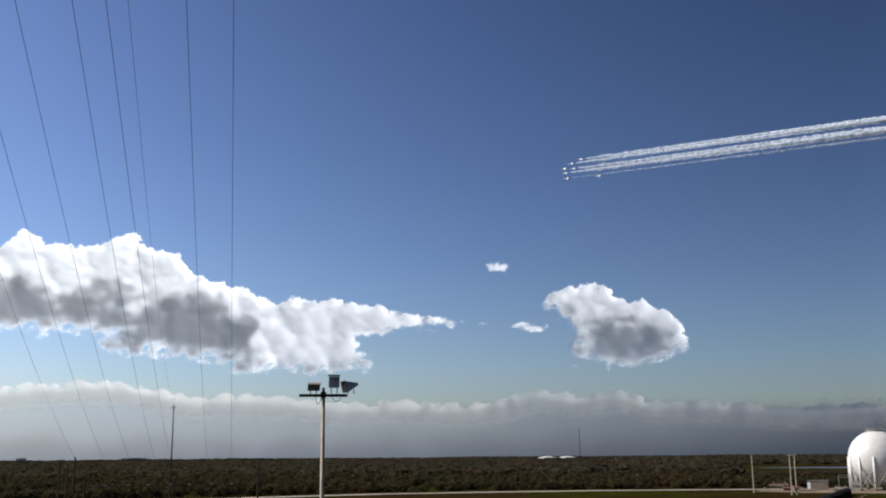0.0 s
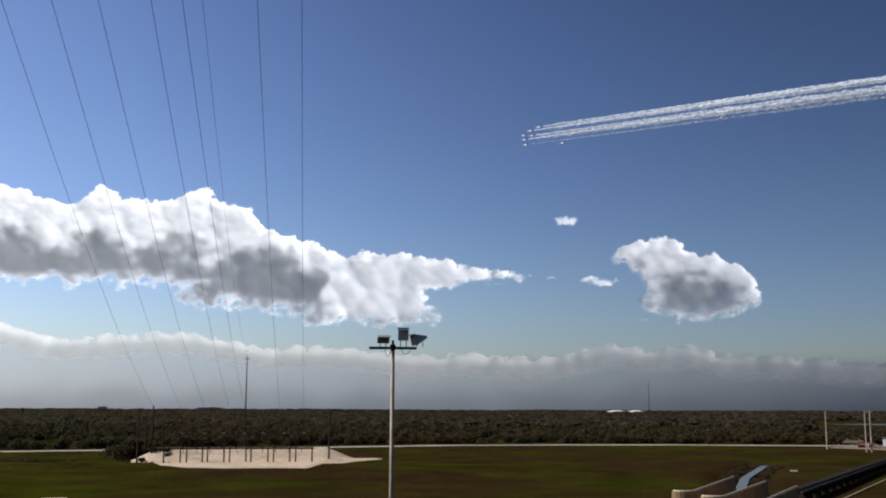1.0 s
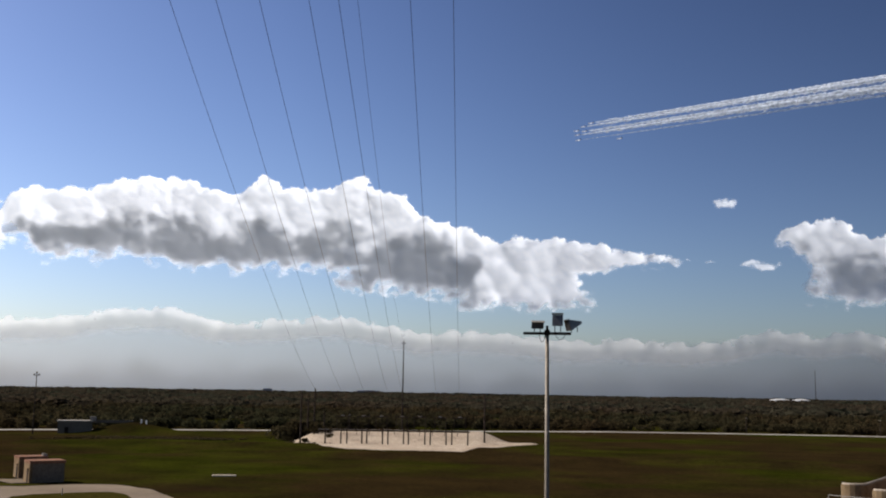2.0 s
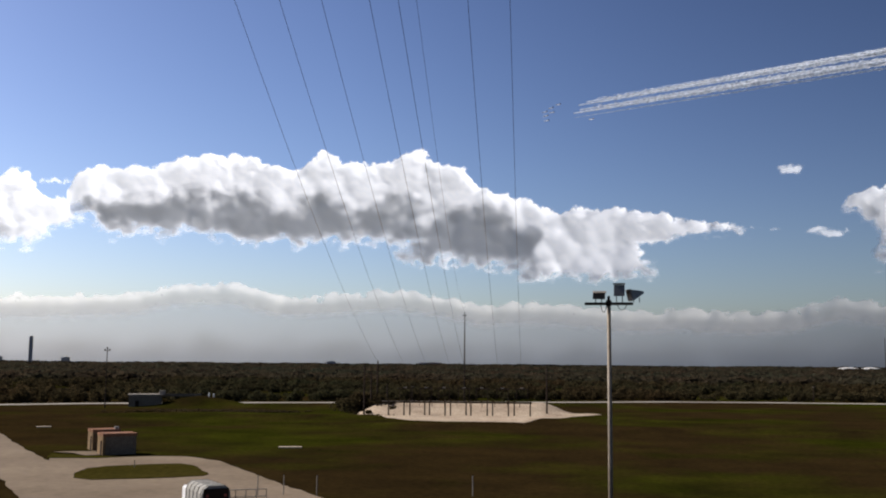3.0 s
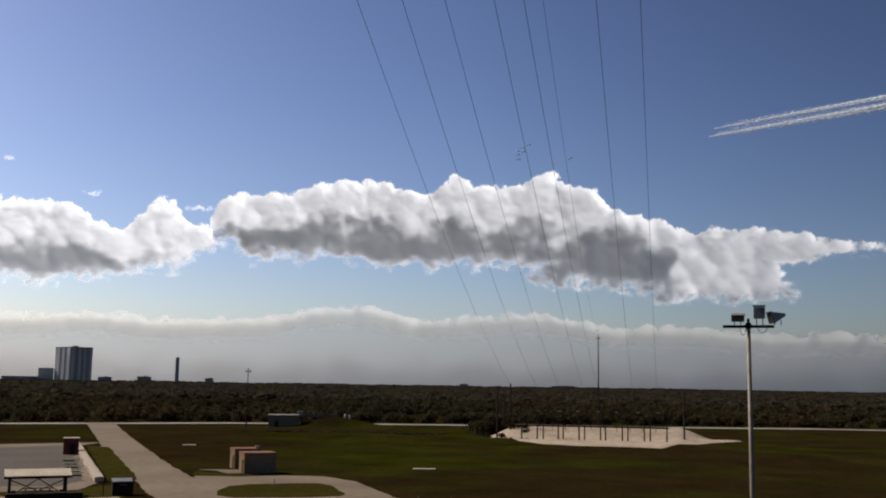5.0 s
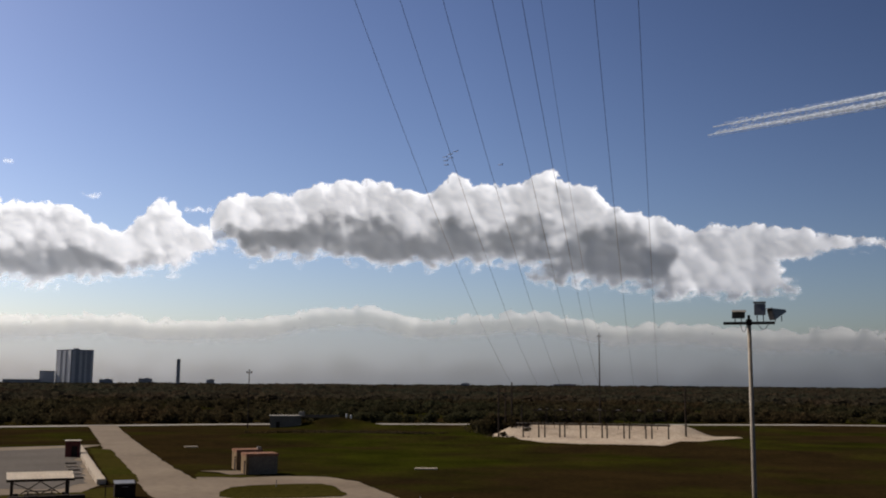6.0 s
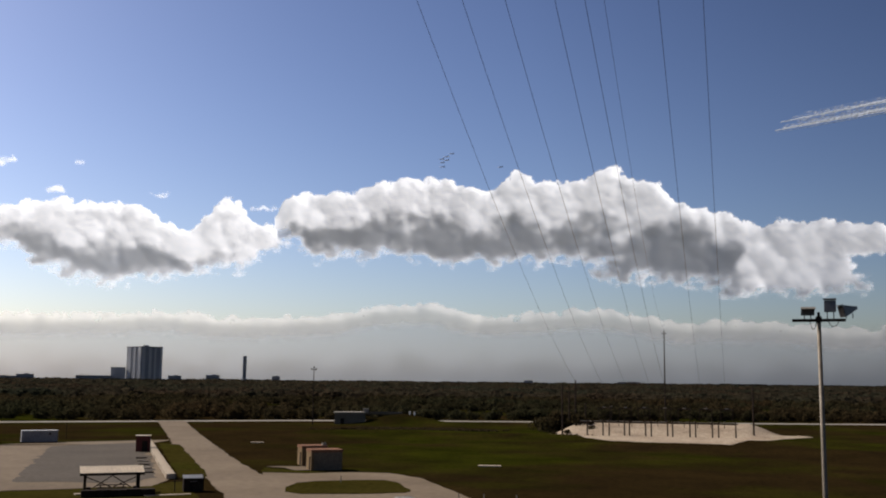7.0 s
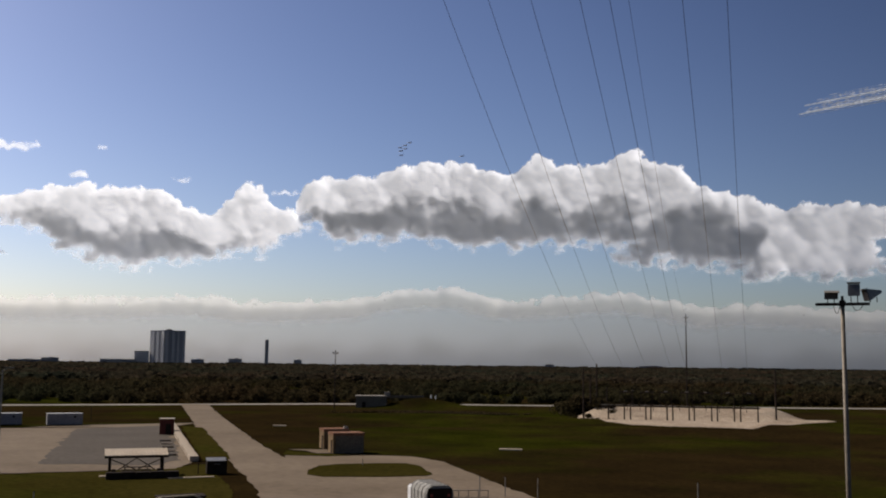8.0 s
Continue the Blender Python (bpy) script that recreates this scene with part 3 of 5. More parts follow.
cloud("cloud", [
    ([(36.0, 8.4), (35.7, 10.2), (34.5, 10.5), (32.9, 10.6), (30.9, 10.95), (28.7, 11.45), (26.7, 11.45), (24.5, 10.6), (22.9, 11.95), (20.9, 11.2), (19.3, 11.4), (17.5, 12.0), (15.3, 11.1), (13.9, 10.0), (12.0, 9.2)],
     [(36.0, 7.9), (34.7, 6.7), (32.8, 6.6), (29.6, 6.9), (26.7, 6.2), (23.5, 6.5), (19.7, 6.5), (17.2, 6.3), (14.8, 6.0), (12.0, 6.0)], 0.05),
    ([(18.4, 6.5), (17.0, 7.6), (15.5, 8.6), (14.2, 9.4), (12.6, 9.7), (11.0, 9.2), (9.4, 8.4), (8.6, 6.6)],
     [(18.4, 5.8), (17.2, 5.5), (14.8, 5.3), (12.1, 5.0), (10.2, 5.2), (8.6, 6.0)], 0.4),
    ([(11.6, 5.2), (10.6, 7.0), (9.6, 8.5), (8.2, 8.9), (6.6, 8.6), (5.4, 7.6), (4.7, 5.8), (3.7, 5.0)],
     [(11.6, 4.7), (10.6, 4.3), (9.0, 4.5), (7.0, 4.5), (5.4, 4.7), (3.7, 4.75)], -0.75),
    ([(8.0, 8.5), (6.6, 8.7), (4.6, 8.5), (3.3, 8.3), (1.7, 8.0), (0.2, 7.7), (-1.6, 7.45)],
     [(8.0, 6.4), (6.6, 6.3), (5.5, 6.6), (4.4, 6.7), (2.4, 6.9), (0.4, 7.1), (-1.6, 7.25)], -0.6)],
      4450, CLOUD, "long heaped white cumulus bank with grey base", seed=21)
cloud("cloud", [
    ([(62, 8.8), (57, 9.4), (52.6, 8.4), (50.4, 9.0), (48.2, 9.5), (45.9, 9.5), (43.9, 9.4), (42.6, 8.5), (41.3, 8.1), (40.2, 7.9), (39.2, 7.4)],
     [(62, 6.0), (56, 6.2), (52.0, 7.2), (50.2, 6.6), (49.4, 5.8), (46.8, 5.0), (45.0, 4.7), (43.9, 5.0), (41.6, 5.3), (40.3, 5.7), (39.2, 6.2)], 0.0),
    ([(42.4, 7.6), (41.0, 8.2), (39.9, 9.2), (39.1, 10.0), (38.5, 9.9), (38.0, 8.9), (37.3, 8.7), (36.6, 8.5), (35.8, 8.4)],
     [(42.4, 6.7), (41.0, 6.0), (39.6, 5.7), (38.2, 5.9), (37.4, 6.5), (36.6, 7.1), (35.8, 7.4)], -0.5)],
      4480, CLOUD, "ragged white cumulus bank with grey base", seed=45, dense=0.9, sizes=((0.35, 0.8), (0.18, 0.4), (0.09, 0.18)))
cloud("cloud", [
    ([(-5.7, 8.35), (-6.4, 9.0), (-7.4, 9.4), (-8.9, 9.5), (-9.9, 8.8), (-10.6, 8.5), (-12.0, 8.2), (-12.9, 7.6), (-13.2, 6.8)],
     [(-5.7, 8.15), (-6.5, 7.8), (-7.3, 7.2), (-7.8, 6.6), (-9.5, 6.2), (-11.5, 6.2), (-13.2, 6.3)], 0.0),
    ([(-7.5, 6.6), (-8.2, 7.6), (-9.8, 8.1), (-11.4, 8.1), (-12.7, 7.6), (-13.4, 6.4)],
     [(-7.5, 5.2), (-8.2, 4.8), (-9.8, 4.75), (-11.0, 4.65), (-12.4, 5.0), (-13.4, 5.6)], 0.25)],
      4450, CLOUD, "single puffed cumulus cloud with one shaded side", seed=97, sizes=((0.35, 0.65), (0.18, 0.36), (0.09, 0.18)), dense=0.9)
for k, (a0, a1, e, h) in enumerate(((-2.5, -3.8, 10.45, 0.32), (-3.9, -6.1, 7.12, 0.28), (-2.0, -2.6, 7.25, 0.14), (48.7, 47.7, 9.85, 0.3), (47.4, 46.9, 11.35, 0.16), (54.0, 50.2, 11.1, 0.34), (43.4, 42.3, 9.95, 0.14), (54.0, 51.6, 5.6, 0.3), (38.0, 36.7, 9.35, 0.2), (36.9, 35.9, 9.5, 0.16))):
    lo, hi = min(a0, a1), max(a0, a1)
    m = (lo + hi) / 2
    arc = [(m + (hi - lo) / 2 * math.cos(q), math.sin(q)) for q in (0.0, 0.3, 0.7, 1.1, 1.57, 2.0, 2.5, 2.9, 3.14)]
    cloud("cloud", [([(a, e + h * 1.1 * q) for a, q in arc], [(a, e - h * 0.8 * q) for a, q in arc], 0.0)], 4300, WISP_CLOUD, "small white wisp of cloud", seed=200 + k, sizes=((0.15, 0.28), (0.08, 0.14)), weight=(0.3, 0.2), inset=0.05, crisp=(0.3, 0.4), dense=0.7, ragged=0.4)
LOW_TOPS = [(64, 3.3), (57, 3.5), (51.8, 3.3), (48.5, 3.4), (45, 3.5), (42.4, 3.7), (39, 3.4), (35.3, 3.55), (33, 3.7), (30.8, 4.25), (27.6, 4.4), (24.8, 3.7), (21.3, 4.0), (18.2, 4.15), (15.7, 3.8), (13.6, 3.3), (12.1, 3.5), (9.2, 3.4), (5.5, 3.0), (2.7, 3.1), (-1, 2.9), (-3.0, 3.1), (-5.5, 3.65), (-7.8, 3.3), (-9.8, 3.6), (-11.5, 2.9), (-13.0, 3.0), (-16.2, 2.8), (-18.9, 2.5), (-25, 2.6), (-34, 2.6)]
cloud("cloud_bank", [(LOW_TOPS, [(a, e - 1.7) for a, e in LOW_TOPS], 0.0)], 4640, LOW_CLOUD, "low hazy row of far clouds over the horizon",
      step=0.06, seed=310, sizes=((0.3, 0.6), (0.16, 0.3), (0.08, 0.16)), weight=(0.7, 0.5, 0.3), crisp=(0.25, 0.5), base=0.6, dense=0.9, ragged=1.5, belly=(0.2, 0.9), lean=(-55.0, 0.0))
cloud("haze_bank", [([(a, e * 0.6 + 1.4) for a, e in LOW_TOPS], [(64, -1.2), (-34, -1.2)], 0.0)],
      4880, HAZE, "flat grey veil of haze above the horizon", seed=410, step=0.15, weight=(), ragged=0.0, crisp=(2.0, 2.0), inset=0.0, swell_=0.0, dense=0.3, lean=(-30.0, 0.0))


# ---- far buildings ----
def slab_building(az0, az1, el_top, d, label, mat=VAB_GREY, extra=()):
    """A far flat-roofed building between two bearings."""
    mid, w = (az0 + az1) / 2, d * abs(radians(az0 - az1))
    h = EYE_Z + d * math.tan(radians(el_top))
    t = thing("far_building", Matrix.Translation(at(mid, d)) @ pose(0, 0, 0, 0, 0, mid), label, "building")
    part("wall", box(B(), (w, w * 0.5, h), (0, w * 0.25, h / 2)), mat, t)
    part("roof", box(B(), (w * 1.01, w * 0.51, h * 0.04), (0, w * 0.25, h * 1.02)), VAB_WHITE, t)
    for x, ww, hh in extra:
        part("roof_block", box(B(), (w * ww, w * 0.2, h * hh), (w * x, w * 0.25, h * (1.04 + hh / 2))), mat, t)
    return t


def assembly_building():
    d = 4500.0
    t = thing("assembly_building", Matrix.Translation(at(43.25, d)) @ pose(0, 0, 0, 0, 0, 43.25 + 28), "huge hazy grey and white assembly building", "building")
    h, w, dep = 146.0, 96.0, 128.0
    part("wall", box(B(), (w, dep, h), (0, 0, h / 2)), VAB_GREY, t, "grey metal wall panels")
    for x, ww in ((-39, 14), (-9, 12), (14, 8), (41, 10)):
        part("panel", box(B(), (ww, 2, h * 0.98), (x, -dep / 2 - 1, h / 2)), VAB_WHITE, t, "white vertical panel")
    for y, ww in ((-50, 22), (-8, 20), (38, 30)):
        part("panel", box(B(), (2, ww, h * 0.98), (w / 2 + 1, y, h / 2)), VAB_WHITE if y != -8 else VAB_GREY, t)
        part("panel", box(B(), (2, ww, h * 0.98), (-w / 2 - 1, y, h / 2)), VAB_WHITE, t)
    part("roof", box(B(), (w + 3, dep + 3, 3), (0, 0, h + 1.5)), VAB_GREY, t)
    part("roof_block", box(B(), (18, 18, 7), (5, 0, h + 6.5)), VAB_GREY, t)
    slab_building(44.95, 44.2, 0.55, 4520, "pale annex beside the assembly building", VAB_WHITE)
    slab_building(46.7, 44.9, 0.12, 4480, "long low hazy building on the horizon", VAB_GREY)


assembly_building()
for a0, a1, e in ((49.6, 48.75, 0.16), (51.2, 49.6, 0.06), (41.98, 41.29, 0.15), (39.99, 39.26, 0.2), (36.43, 35.99, 0.17), (17.25, 15.95, 0.05), (22.4, 21.9, 0.07)):
    slab_building(a0, a1, e, 4450, "low far building over the tree line", VAB_GREY, ((0.1, 0.3, 0.08),))
for a0, a1 in ((-5.25, -6.25), (-6.35, -7.3)):
    t = thing("storage_tank", Matrix.Translation(at((a0 + a1) / 2, 3000)), "low white domed tank far off", "tank", "far white tanks")
    r = 3000 * abs(radians(a1 - a0)) / 2
    part("wall", rod(B(), (0, 0, 0), (0, 0, 12.5), r, r, 28), TANK_WHITE, t)
    part("roof", rod(B(), (0, 0, 12.5), (0, 0, 15.5), r, r * 0.35, 28), TANK_WHITE, t)
t = thing("launch_tower", Matrix.Translation(at(37.93, 4450)) @ pose(0, 0, 0, 0, 0, 40), "tall hazy grey launch tower", "tower")
part("shaft", box(B(), (15, 15, 100), (0, 0, 64)), VAB_GREY, t)
part("top", box(B(), (11, 11, 6), (2, 0, 113)), VAB_WHITE, t)
part("base", box(B(), (36, 24, 14), (0, 0, 7)), VAB_GREY, t)
t = thing("radio_mast", Matrix.Translation(at(-7.55, 2600)), "thin guyed radio mast far off", "mast")
part("pole", rod(B(), (0, 0, 0), (0, 0, 84), 1.0, 0.7, 6), DARK_STEEL, t)


# ---- slidewire landing area ----
rngb = random.Random(9)
shapes = [bush_template(rngb, 420, 0.12) for _ in range(3)]
for k, (a, d, h) in enumerate(((20.9, 346, 4.6), (20.3, 348, 6.2), (19.7, 346, 5.8), (19.2, 345, 4.6), (18.7, 338, 2.4), (21.4, 358, 4.0), (20.0, 330, 1.6), (20.7, 326, 1.2))):
    v, f = shapes[k % 3]
    me = bpy.data.meshes.new("shrub")
    quads_into(me, v * np.array([h * 0.95, h * 0.95, h]), f)
    me.materials.append(SCRUB)
    ob = new("shrub", me)
    ob.matrix_world = Matrix.Translation(at(a, d, -0.1)) @ pose(0, 0, 0, 0, 0, 70 * k)
    tagged(ob, "dark leafy shrub at the end of the sand bank", "shrub", "shrubs by the sand")

FRAME_AZ = (17.99, 16.84, 15.83, 14.71, 13.70, 12.56, 11.47)


def timber_post(az, d, h, r=0.24, label="dark weathered timber net post", group="net posts"):
    p = at(az, d)
    t = thing("net_post", Matrix.Translation((p.x, p.y, 0)), label, "post", group)
    part("shaft", rod(B(), (0, 0, -0.4), (0, 0, h), r, r * 0.8, 10), WOOD_POLE, t)
    part("cap", rod(B(), (0, 0, h), (0, 0, h + 0.12), r * 1.1, r * 0.9, 10), DARK_STEEL, t)
    return t


for a in (18.92, 18.06, 17.73, 16.90, 16.63, 15.76, 15.46, 14.59, 14.32, 13.41, 13.11, 12.23, 11.91, 11.02):
    timber_post(a, 327, 5.0)
for a, d, h in ((20.28, 326, 16.4), (10.10, 334, 16.2), (19.9, 345, 13.5), (19.55, 352, 17.2), (19.0, 372, 9.0)):
    timber_post(a, d, h, 0.3, "tall dark timber pole at the end of the nets", "tall end poles")


def arrest_frame(az):
    p = at(az, 349)
    t = thing("arrest_frame", Matrix.Translation((p.x, p.y, 1.6)) @ pose(0, 0, 0, 0, 0, az), "weathered steel arresting frame holding a wire", "frame", "arresting frames")
    for x in (-1.9, 1.9):
        part("post", box(B(), (0.22, 0.22, 6.6), (x, 0, 3.3), bevel=0.03), WOOD_POLE, t)
    part("beam", box(B(), (4.6, 0.35, 0.4), (0, 0, 6.5), bevel=0.03), WOOD_POLE, t)
    part("brace", box(B(), (4.0, 0.15, 0.15), (0, 0, 4.2)), DARK_STEEL, t)
    part("bracket", box(B(), (1.2, 0.5, 0.3), (0, 0, 6.8), bevel=0.04), GALV, t)


for a in FRAME_AZ:
    arrest_frame(a)
t = thing("net_rail", Matrix(), "pale steel rail with dark nets along the sand bank", "rail")
for k, (a, b) in enumerate(zip(range(0, 12), range(1, 13))):
    p, q = at(19.3 - a * 0.7, 340, 4.1), at(19.3 - b * 0.7, 340, 4.1)
    part("rail", rod(B(), p, q.lerp(p, 0.12), 0.08, 0.08, 6), GALV, t)
    part("post", rod(B(), (p.x, p.y, 0.5), p, 0.09, 0.09, 6), WOOD_POLE, t)
    part("net", box(B(), ((q - p).length * 0.97, 0.1, 0.42), (p + q) / 2 + Vector((0, 0, -0.35)), turn=15), DARK_STEEL, t)


def sagging(name, a, b, sag, r, mat, label, group):
    cu = bpy.data.curves.new(name, "CURVE")
    cu.dimensions, cu.bevel_depth, cu.bevel_resolution = "3D", r, 1
    sp = cu.splines.new("POLY")
    n = 40
    sp.points.add(n)
    for i in range(n + 1):
        f = i / n
        p = Vector(a).lerp(Vector(b), f)
        sp.points[i].co = (p.x, p.y, p.z - 4 * sag * f * (1 - f), 1)
    cu.materials.append(mat)
    return tagged(new(name, cu), label, "cable", group)


for a, x in ((18.35, -12.5), (17.1, -10.0), (16.0, -7.5), (14.9, -4.3), (14.2, -2.5), (12.6, 2.0), (11.45, 4.2)):
    sagging("slidewire", (x, -28, 78), at(a, 349, 7.9), 12.0, 0.023, DARK_STEEL, "long thin dark steel slidewire cable", "slidewires")


def tall_pole(m, h, label, r=0.32):
    t = thing("lightning_pole", m, label, "pole")
    part("shaft", rod(B(), (0, 0, -0.3), (0, 0, h), r, r * 0.55, 12), WOOD_POLE, t)
    part("crossarm", box(B(), (1.9, 0.25, 0.25), (0, 0, h - 0.7)), DARK_STEEL, t)
    part("cap", rod(B(), (0, 0, h), (0, 0, h + 0.8), 0.16, 0.05, 8), DARK_STEEL, t)


tall_pole(Matrix.Translation(at(14.69, 400)), 36.2, "tall slender dark pole behind the sand bank")
sagging("lightning_wire", (-0.6, -28, 78), at(14.69, 400, 36.4), 12.0, 0.02, DARK_STEEL, "thin dark wire to the tall pole", "slidewires")


# ---- floodlight mast ----
def flood(t, x, z, turn, tilt, w, h, dep, taper=(0.72, 0.55)):
    """One floodlight head on two legs, with its visor."""
    bm = B()
    m = pose(x, 0, z, tilt, 0, turn)
    r = bmesh.ops.create_cube(bm, size=1.0, matrix=m @ Matrix.Diagonal((w, dep, h, 1)))["verts"]
    mid = m.translation
    inv = m.inverted()
    for v in r:
        q = inv @ v.co
        if q.y > 0:
            v.co = m @ Vector((q.x * taper[0], q.y, q.z * taper[1]))
    bmesh.ops.bevel(bm, geom=list(bm.edges), offset=0.025, segments=2, affect="EDGES")
    head = part("lamp_head", bm, GREY_STEEL, t, "weathered grey floodlight housing")
    bm = B()
    bmesh.ops.create_cube(bm, size=1.0, matrix=m @ Matrix.Translation((0, -dep / 2 - 0.01, 0)) @ Matrix.Diagonal((w * 0.9, 0.03, h * 0.86, 1)))
    part("glass", bm, LENS, head)
    bm = B()
    bmesh.ops.create_cube(bm, size=1.0, matrix=m @ Matrix.Translation((0, -dep / 2 - 0.12, h / 2 + 0.02)) @ Matrix.Diagonal((w * 1.06, 0.3, 0.03, 1)))
    part("visor", bm, GALV, head)
    for s in (-0.18, 0.18):
        part("bracket", rod(B(), (x + s, 0, 0.1), (x + s, 0, z - h * 0.3), 0.03, 0.03, 6), DARK_STEEL, t)


p = at(6.64, 64)
mast = thing("floodlight_mast", Matrix.Translation((p.x, p.y, 20.28)) @ pose(0, 0, 0, 0, 0, 6.72), "tall pale steel mast with three grey floodlights", "lamp mast")
part("shaft", rod(B(), (0, 0, -20.0), (0, 0, 0.25), 0.17, 0.12, 14), MAST, mast, "weathered steel pole", True)
part("crossbar", box(B(), (2.98, 0.16, 0.17), (0, -0.16, 0), bevel=0.02), DARK_STEEL, mast)
part("collar", box(B(), (0.36, 0.34, 0.36), (0, -0.05, 0.05), bevel=0.04), DARK_STEEL, mast)
part("junction_box", box(B(), (0.16, 0.2, 0.26), (0, -0.02, 0.36), bevel=0.02), DARK_STEEL, mast)
flood(mast, -0.62, 0.6, 8, 25, 0.78, 0.52, 0.42)
flood(mast, 0.66, 0.78, -4, -12, 0.68, 0.74, 0.4)
flood(mast, 1.7, 0.62, -68, 14, 0.8, 0.72, 0.95, (0.25, 0.2))
for x0, x1 in ((-0.5, -0.12), (0.5, 1.12)):
    for i in range(8):
        f0, f1 = i / 8, (i + 1) / 8
        a = Vector((x0 + (x1 - x0) * f0, -0.2, -0.05 - 2.0 * f0 * (1 - f0) * (0.62 if x0 < 0 else 0.42) * 1.6))
        b = Vector((x0 + (x1 - x0) * f1, -0.2, -0.05 - 2.0 * f1 * (1 - f1) * (0.62 if x0 < 0 else 0.42) * 1.6))
        if i == 0:
            bm = B()
        rod(bm, a, b, 0.018, 0.018, 6)
    part("cable", bm, DARK_STEEL, mast)


# ---- yard and lot ----
def ribbed_container(x, y, turn, length, label):
    t = thing("shipping_container", pose(x, y, 0.11, 0, 0, turn), label, "container", "containers on the lot")
    part("body", box(B(), (length, 2.5, 2.75), (0, 0, 1.5), bevel=0.04), CONTAINER_SHADE, t)
    n = int(length / 0.6)
    for i in range(n):
        part("rib", box(B(), (0.2, 0.06, 2.4), (-length / 2 + (i + 0.5) * length / n, -1.28, 1.5)), CONTAINER_SHADE, t)
    # Roof in plain white, walls in the shade colour: light and shade by paint.
    part("roof", box(B(), (length + 0.1, 2.6, 0.12), (0, 0, 2.94)), WHITE_PAINT, t, "white roof, brighter than the shade-coloured walls")
    part("vent", box(B(), (0.5, 0.08, 0.5), (length * 0.28, -1.34, 2.1)), DARK_STEEL, t)
    for s in (-1, 1):
        part("skid", box(B(), (length, 0.25, 0.14), (0, s * 1.0, 0.06)), DARK_STEEL, t)


ribbed_container(-210.6, 187.6, 54.5, 8.6, "pale steel container with painted shade on its walls, at the lot's far edge")
ribbed_container(-222.5, 178.2, 54.5, 9.2, "pale steel container with painted shade on its walls and a bright roof edge")

t = thing("storage_shed", pose(-166.6, 178.0, 0.12, 0, 0, 40), "dark red-brown metal shed beside the barrier", "shed")
part("wall", box(B(), (3.1, 2.8, 3.4), (0, 0, 1.7), bevel=0.03), RUST, t)
part("roof", box(B(), (3.4, 3.1, 0.16), (0, 0, 3.48), bevel=0.03), ROOF_METAL, t)
part("door", box(B(), (1.2, 0.06, 2.3), (0.4, -1.43, 1.2)), DARK_STEEL, t)

t = thing("equipment_hutch", pose(-102.3, 120.0, 0.03, 0, 0, 46), "dark steel equipment hutch with a sloped lid", "hutch")
part("body", box(B(), (2.8, 2.0, 1.9), (0, 0, 0.95), bevel=0.05), DARK_STEEL, t)
part("lid", box(B(), (2.9, 2.2, 0.12), (0, 0.05, 2.08), tilt=(8, 0), bevel=0.02), GREY_STEEL, t)
part("side_panel", box(B(), (0.1, 2.1, 2.3), (1.45, 0, 1.15)), DARK_STEEL, t)
for x in (-1.2, 1.2):
    part("leg", box(B(), (0.15, 0.15, 0.3), (x, -0.8, 0.1)), DARK_STEEL, t)
part("handle", rod(B(), (-0.5, -1.05, 1.5), (0.5, -1.05, 1.5), 0.04, 0.04, 6), GALV, t)
part("gate_bar", rod(B(), (-3.0, -0.2, 1.5), (-1.5, -0.2, 1.5), 0.06, 0.06, 6), DARK_STEEL, t)
part("gate_post", rod(B(), (-2.6, -0.2, 0), (-2.6, -0.2, 1.7), 0.08, 0.08, 8), DARK_STEEL, t)

# The long barrier of concrete blocks between the lot and the grass strip.
barrier = thing("concrete_barrier", Matrix(), "long pale concrete block barrier edging the lot", "barrier")
a, b = Vector((-186.5, 201.0, 0)), Vector((-117.2, 131.8, 0))
way = (b - a).normalized()
turn = math.degrees(math.atan2(way.y, way.x))
block_mesh = finish("block", box(B(), (3.0, 1.5, 0.85), (0, 0, 0.425), bevel=0.08), TAN_CONCRETE)
n = int((b - a).length / 3.06)
for i in range(n):
    p = a + way * (3.06 * i + 1.5)
    ob = new("block", block_mesh)
    ob.matrix_world = pose(p.x + random.uniform(-0.1, 0.1), p.y + random.uniform(-0.1, 0.1), 0.1, 0, 0, turn + random.uniform(-1.2, 1.2))
    ob.parent = barrier
for k in range(5):
    p = a + way * (52 + k * 8.5) + Vector((-way.y, way.x, 0)) * -3.2
    t = thing("wheel_stop", pose(p.x, p.y, 0.12, 0, 0, turn + 90), "pale worn concrete wheel stop on the asphalt", "wheel stop", "wheel stops")
    part("bar", box(B(), (2.2, 0.5, 0.22), (0, 0, 0.11), bevel=0.05), TAN_CONCRETE if k % 2 else DARK_STEEL, t)

# Open pavilion with a ribbed metal roof.
pav = thing("pavilion", pose(-111.4, 112.9, 0.04, 0, 0, 48), "open picnic pavilion with pale ribbed metal roof", "pavilion")
roof = part("roof", box(B(), (8.9, 3.3, 0.12), (0, -0.2, 3.2), tilt=(13, 0)), ROOF_METAL, pav, "pale ribbed metal roof")
for i in range(17):
    part("rib", box(B(), (0.1, 3.3, 0.09), (-4.35 + i * 0.544, -0.22, 3.29), tilt=(13, 0)), ROOF_METAL, roof)
part("fascia", box(B(), (9.0, 0.1, 0.34), (0, -1.84, 2.7)), DARK_STEEL, pav)
part("ridge_beam", box(B(), (9.0, 0.16, 0.3), (0, 1.38, 3.42)), DARK_STEEL, pav)
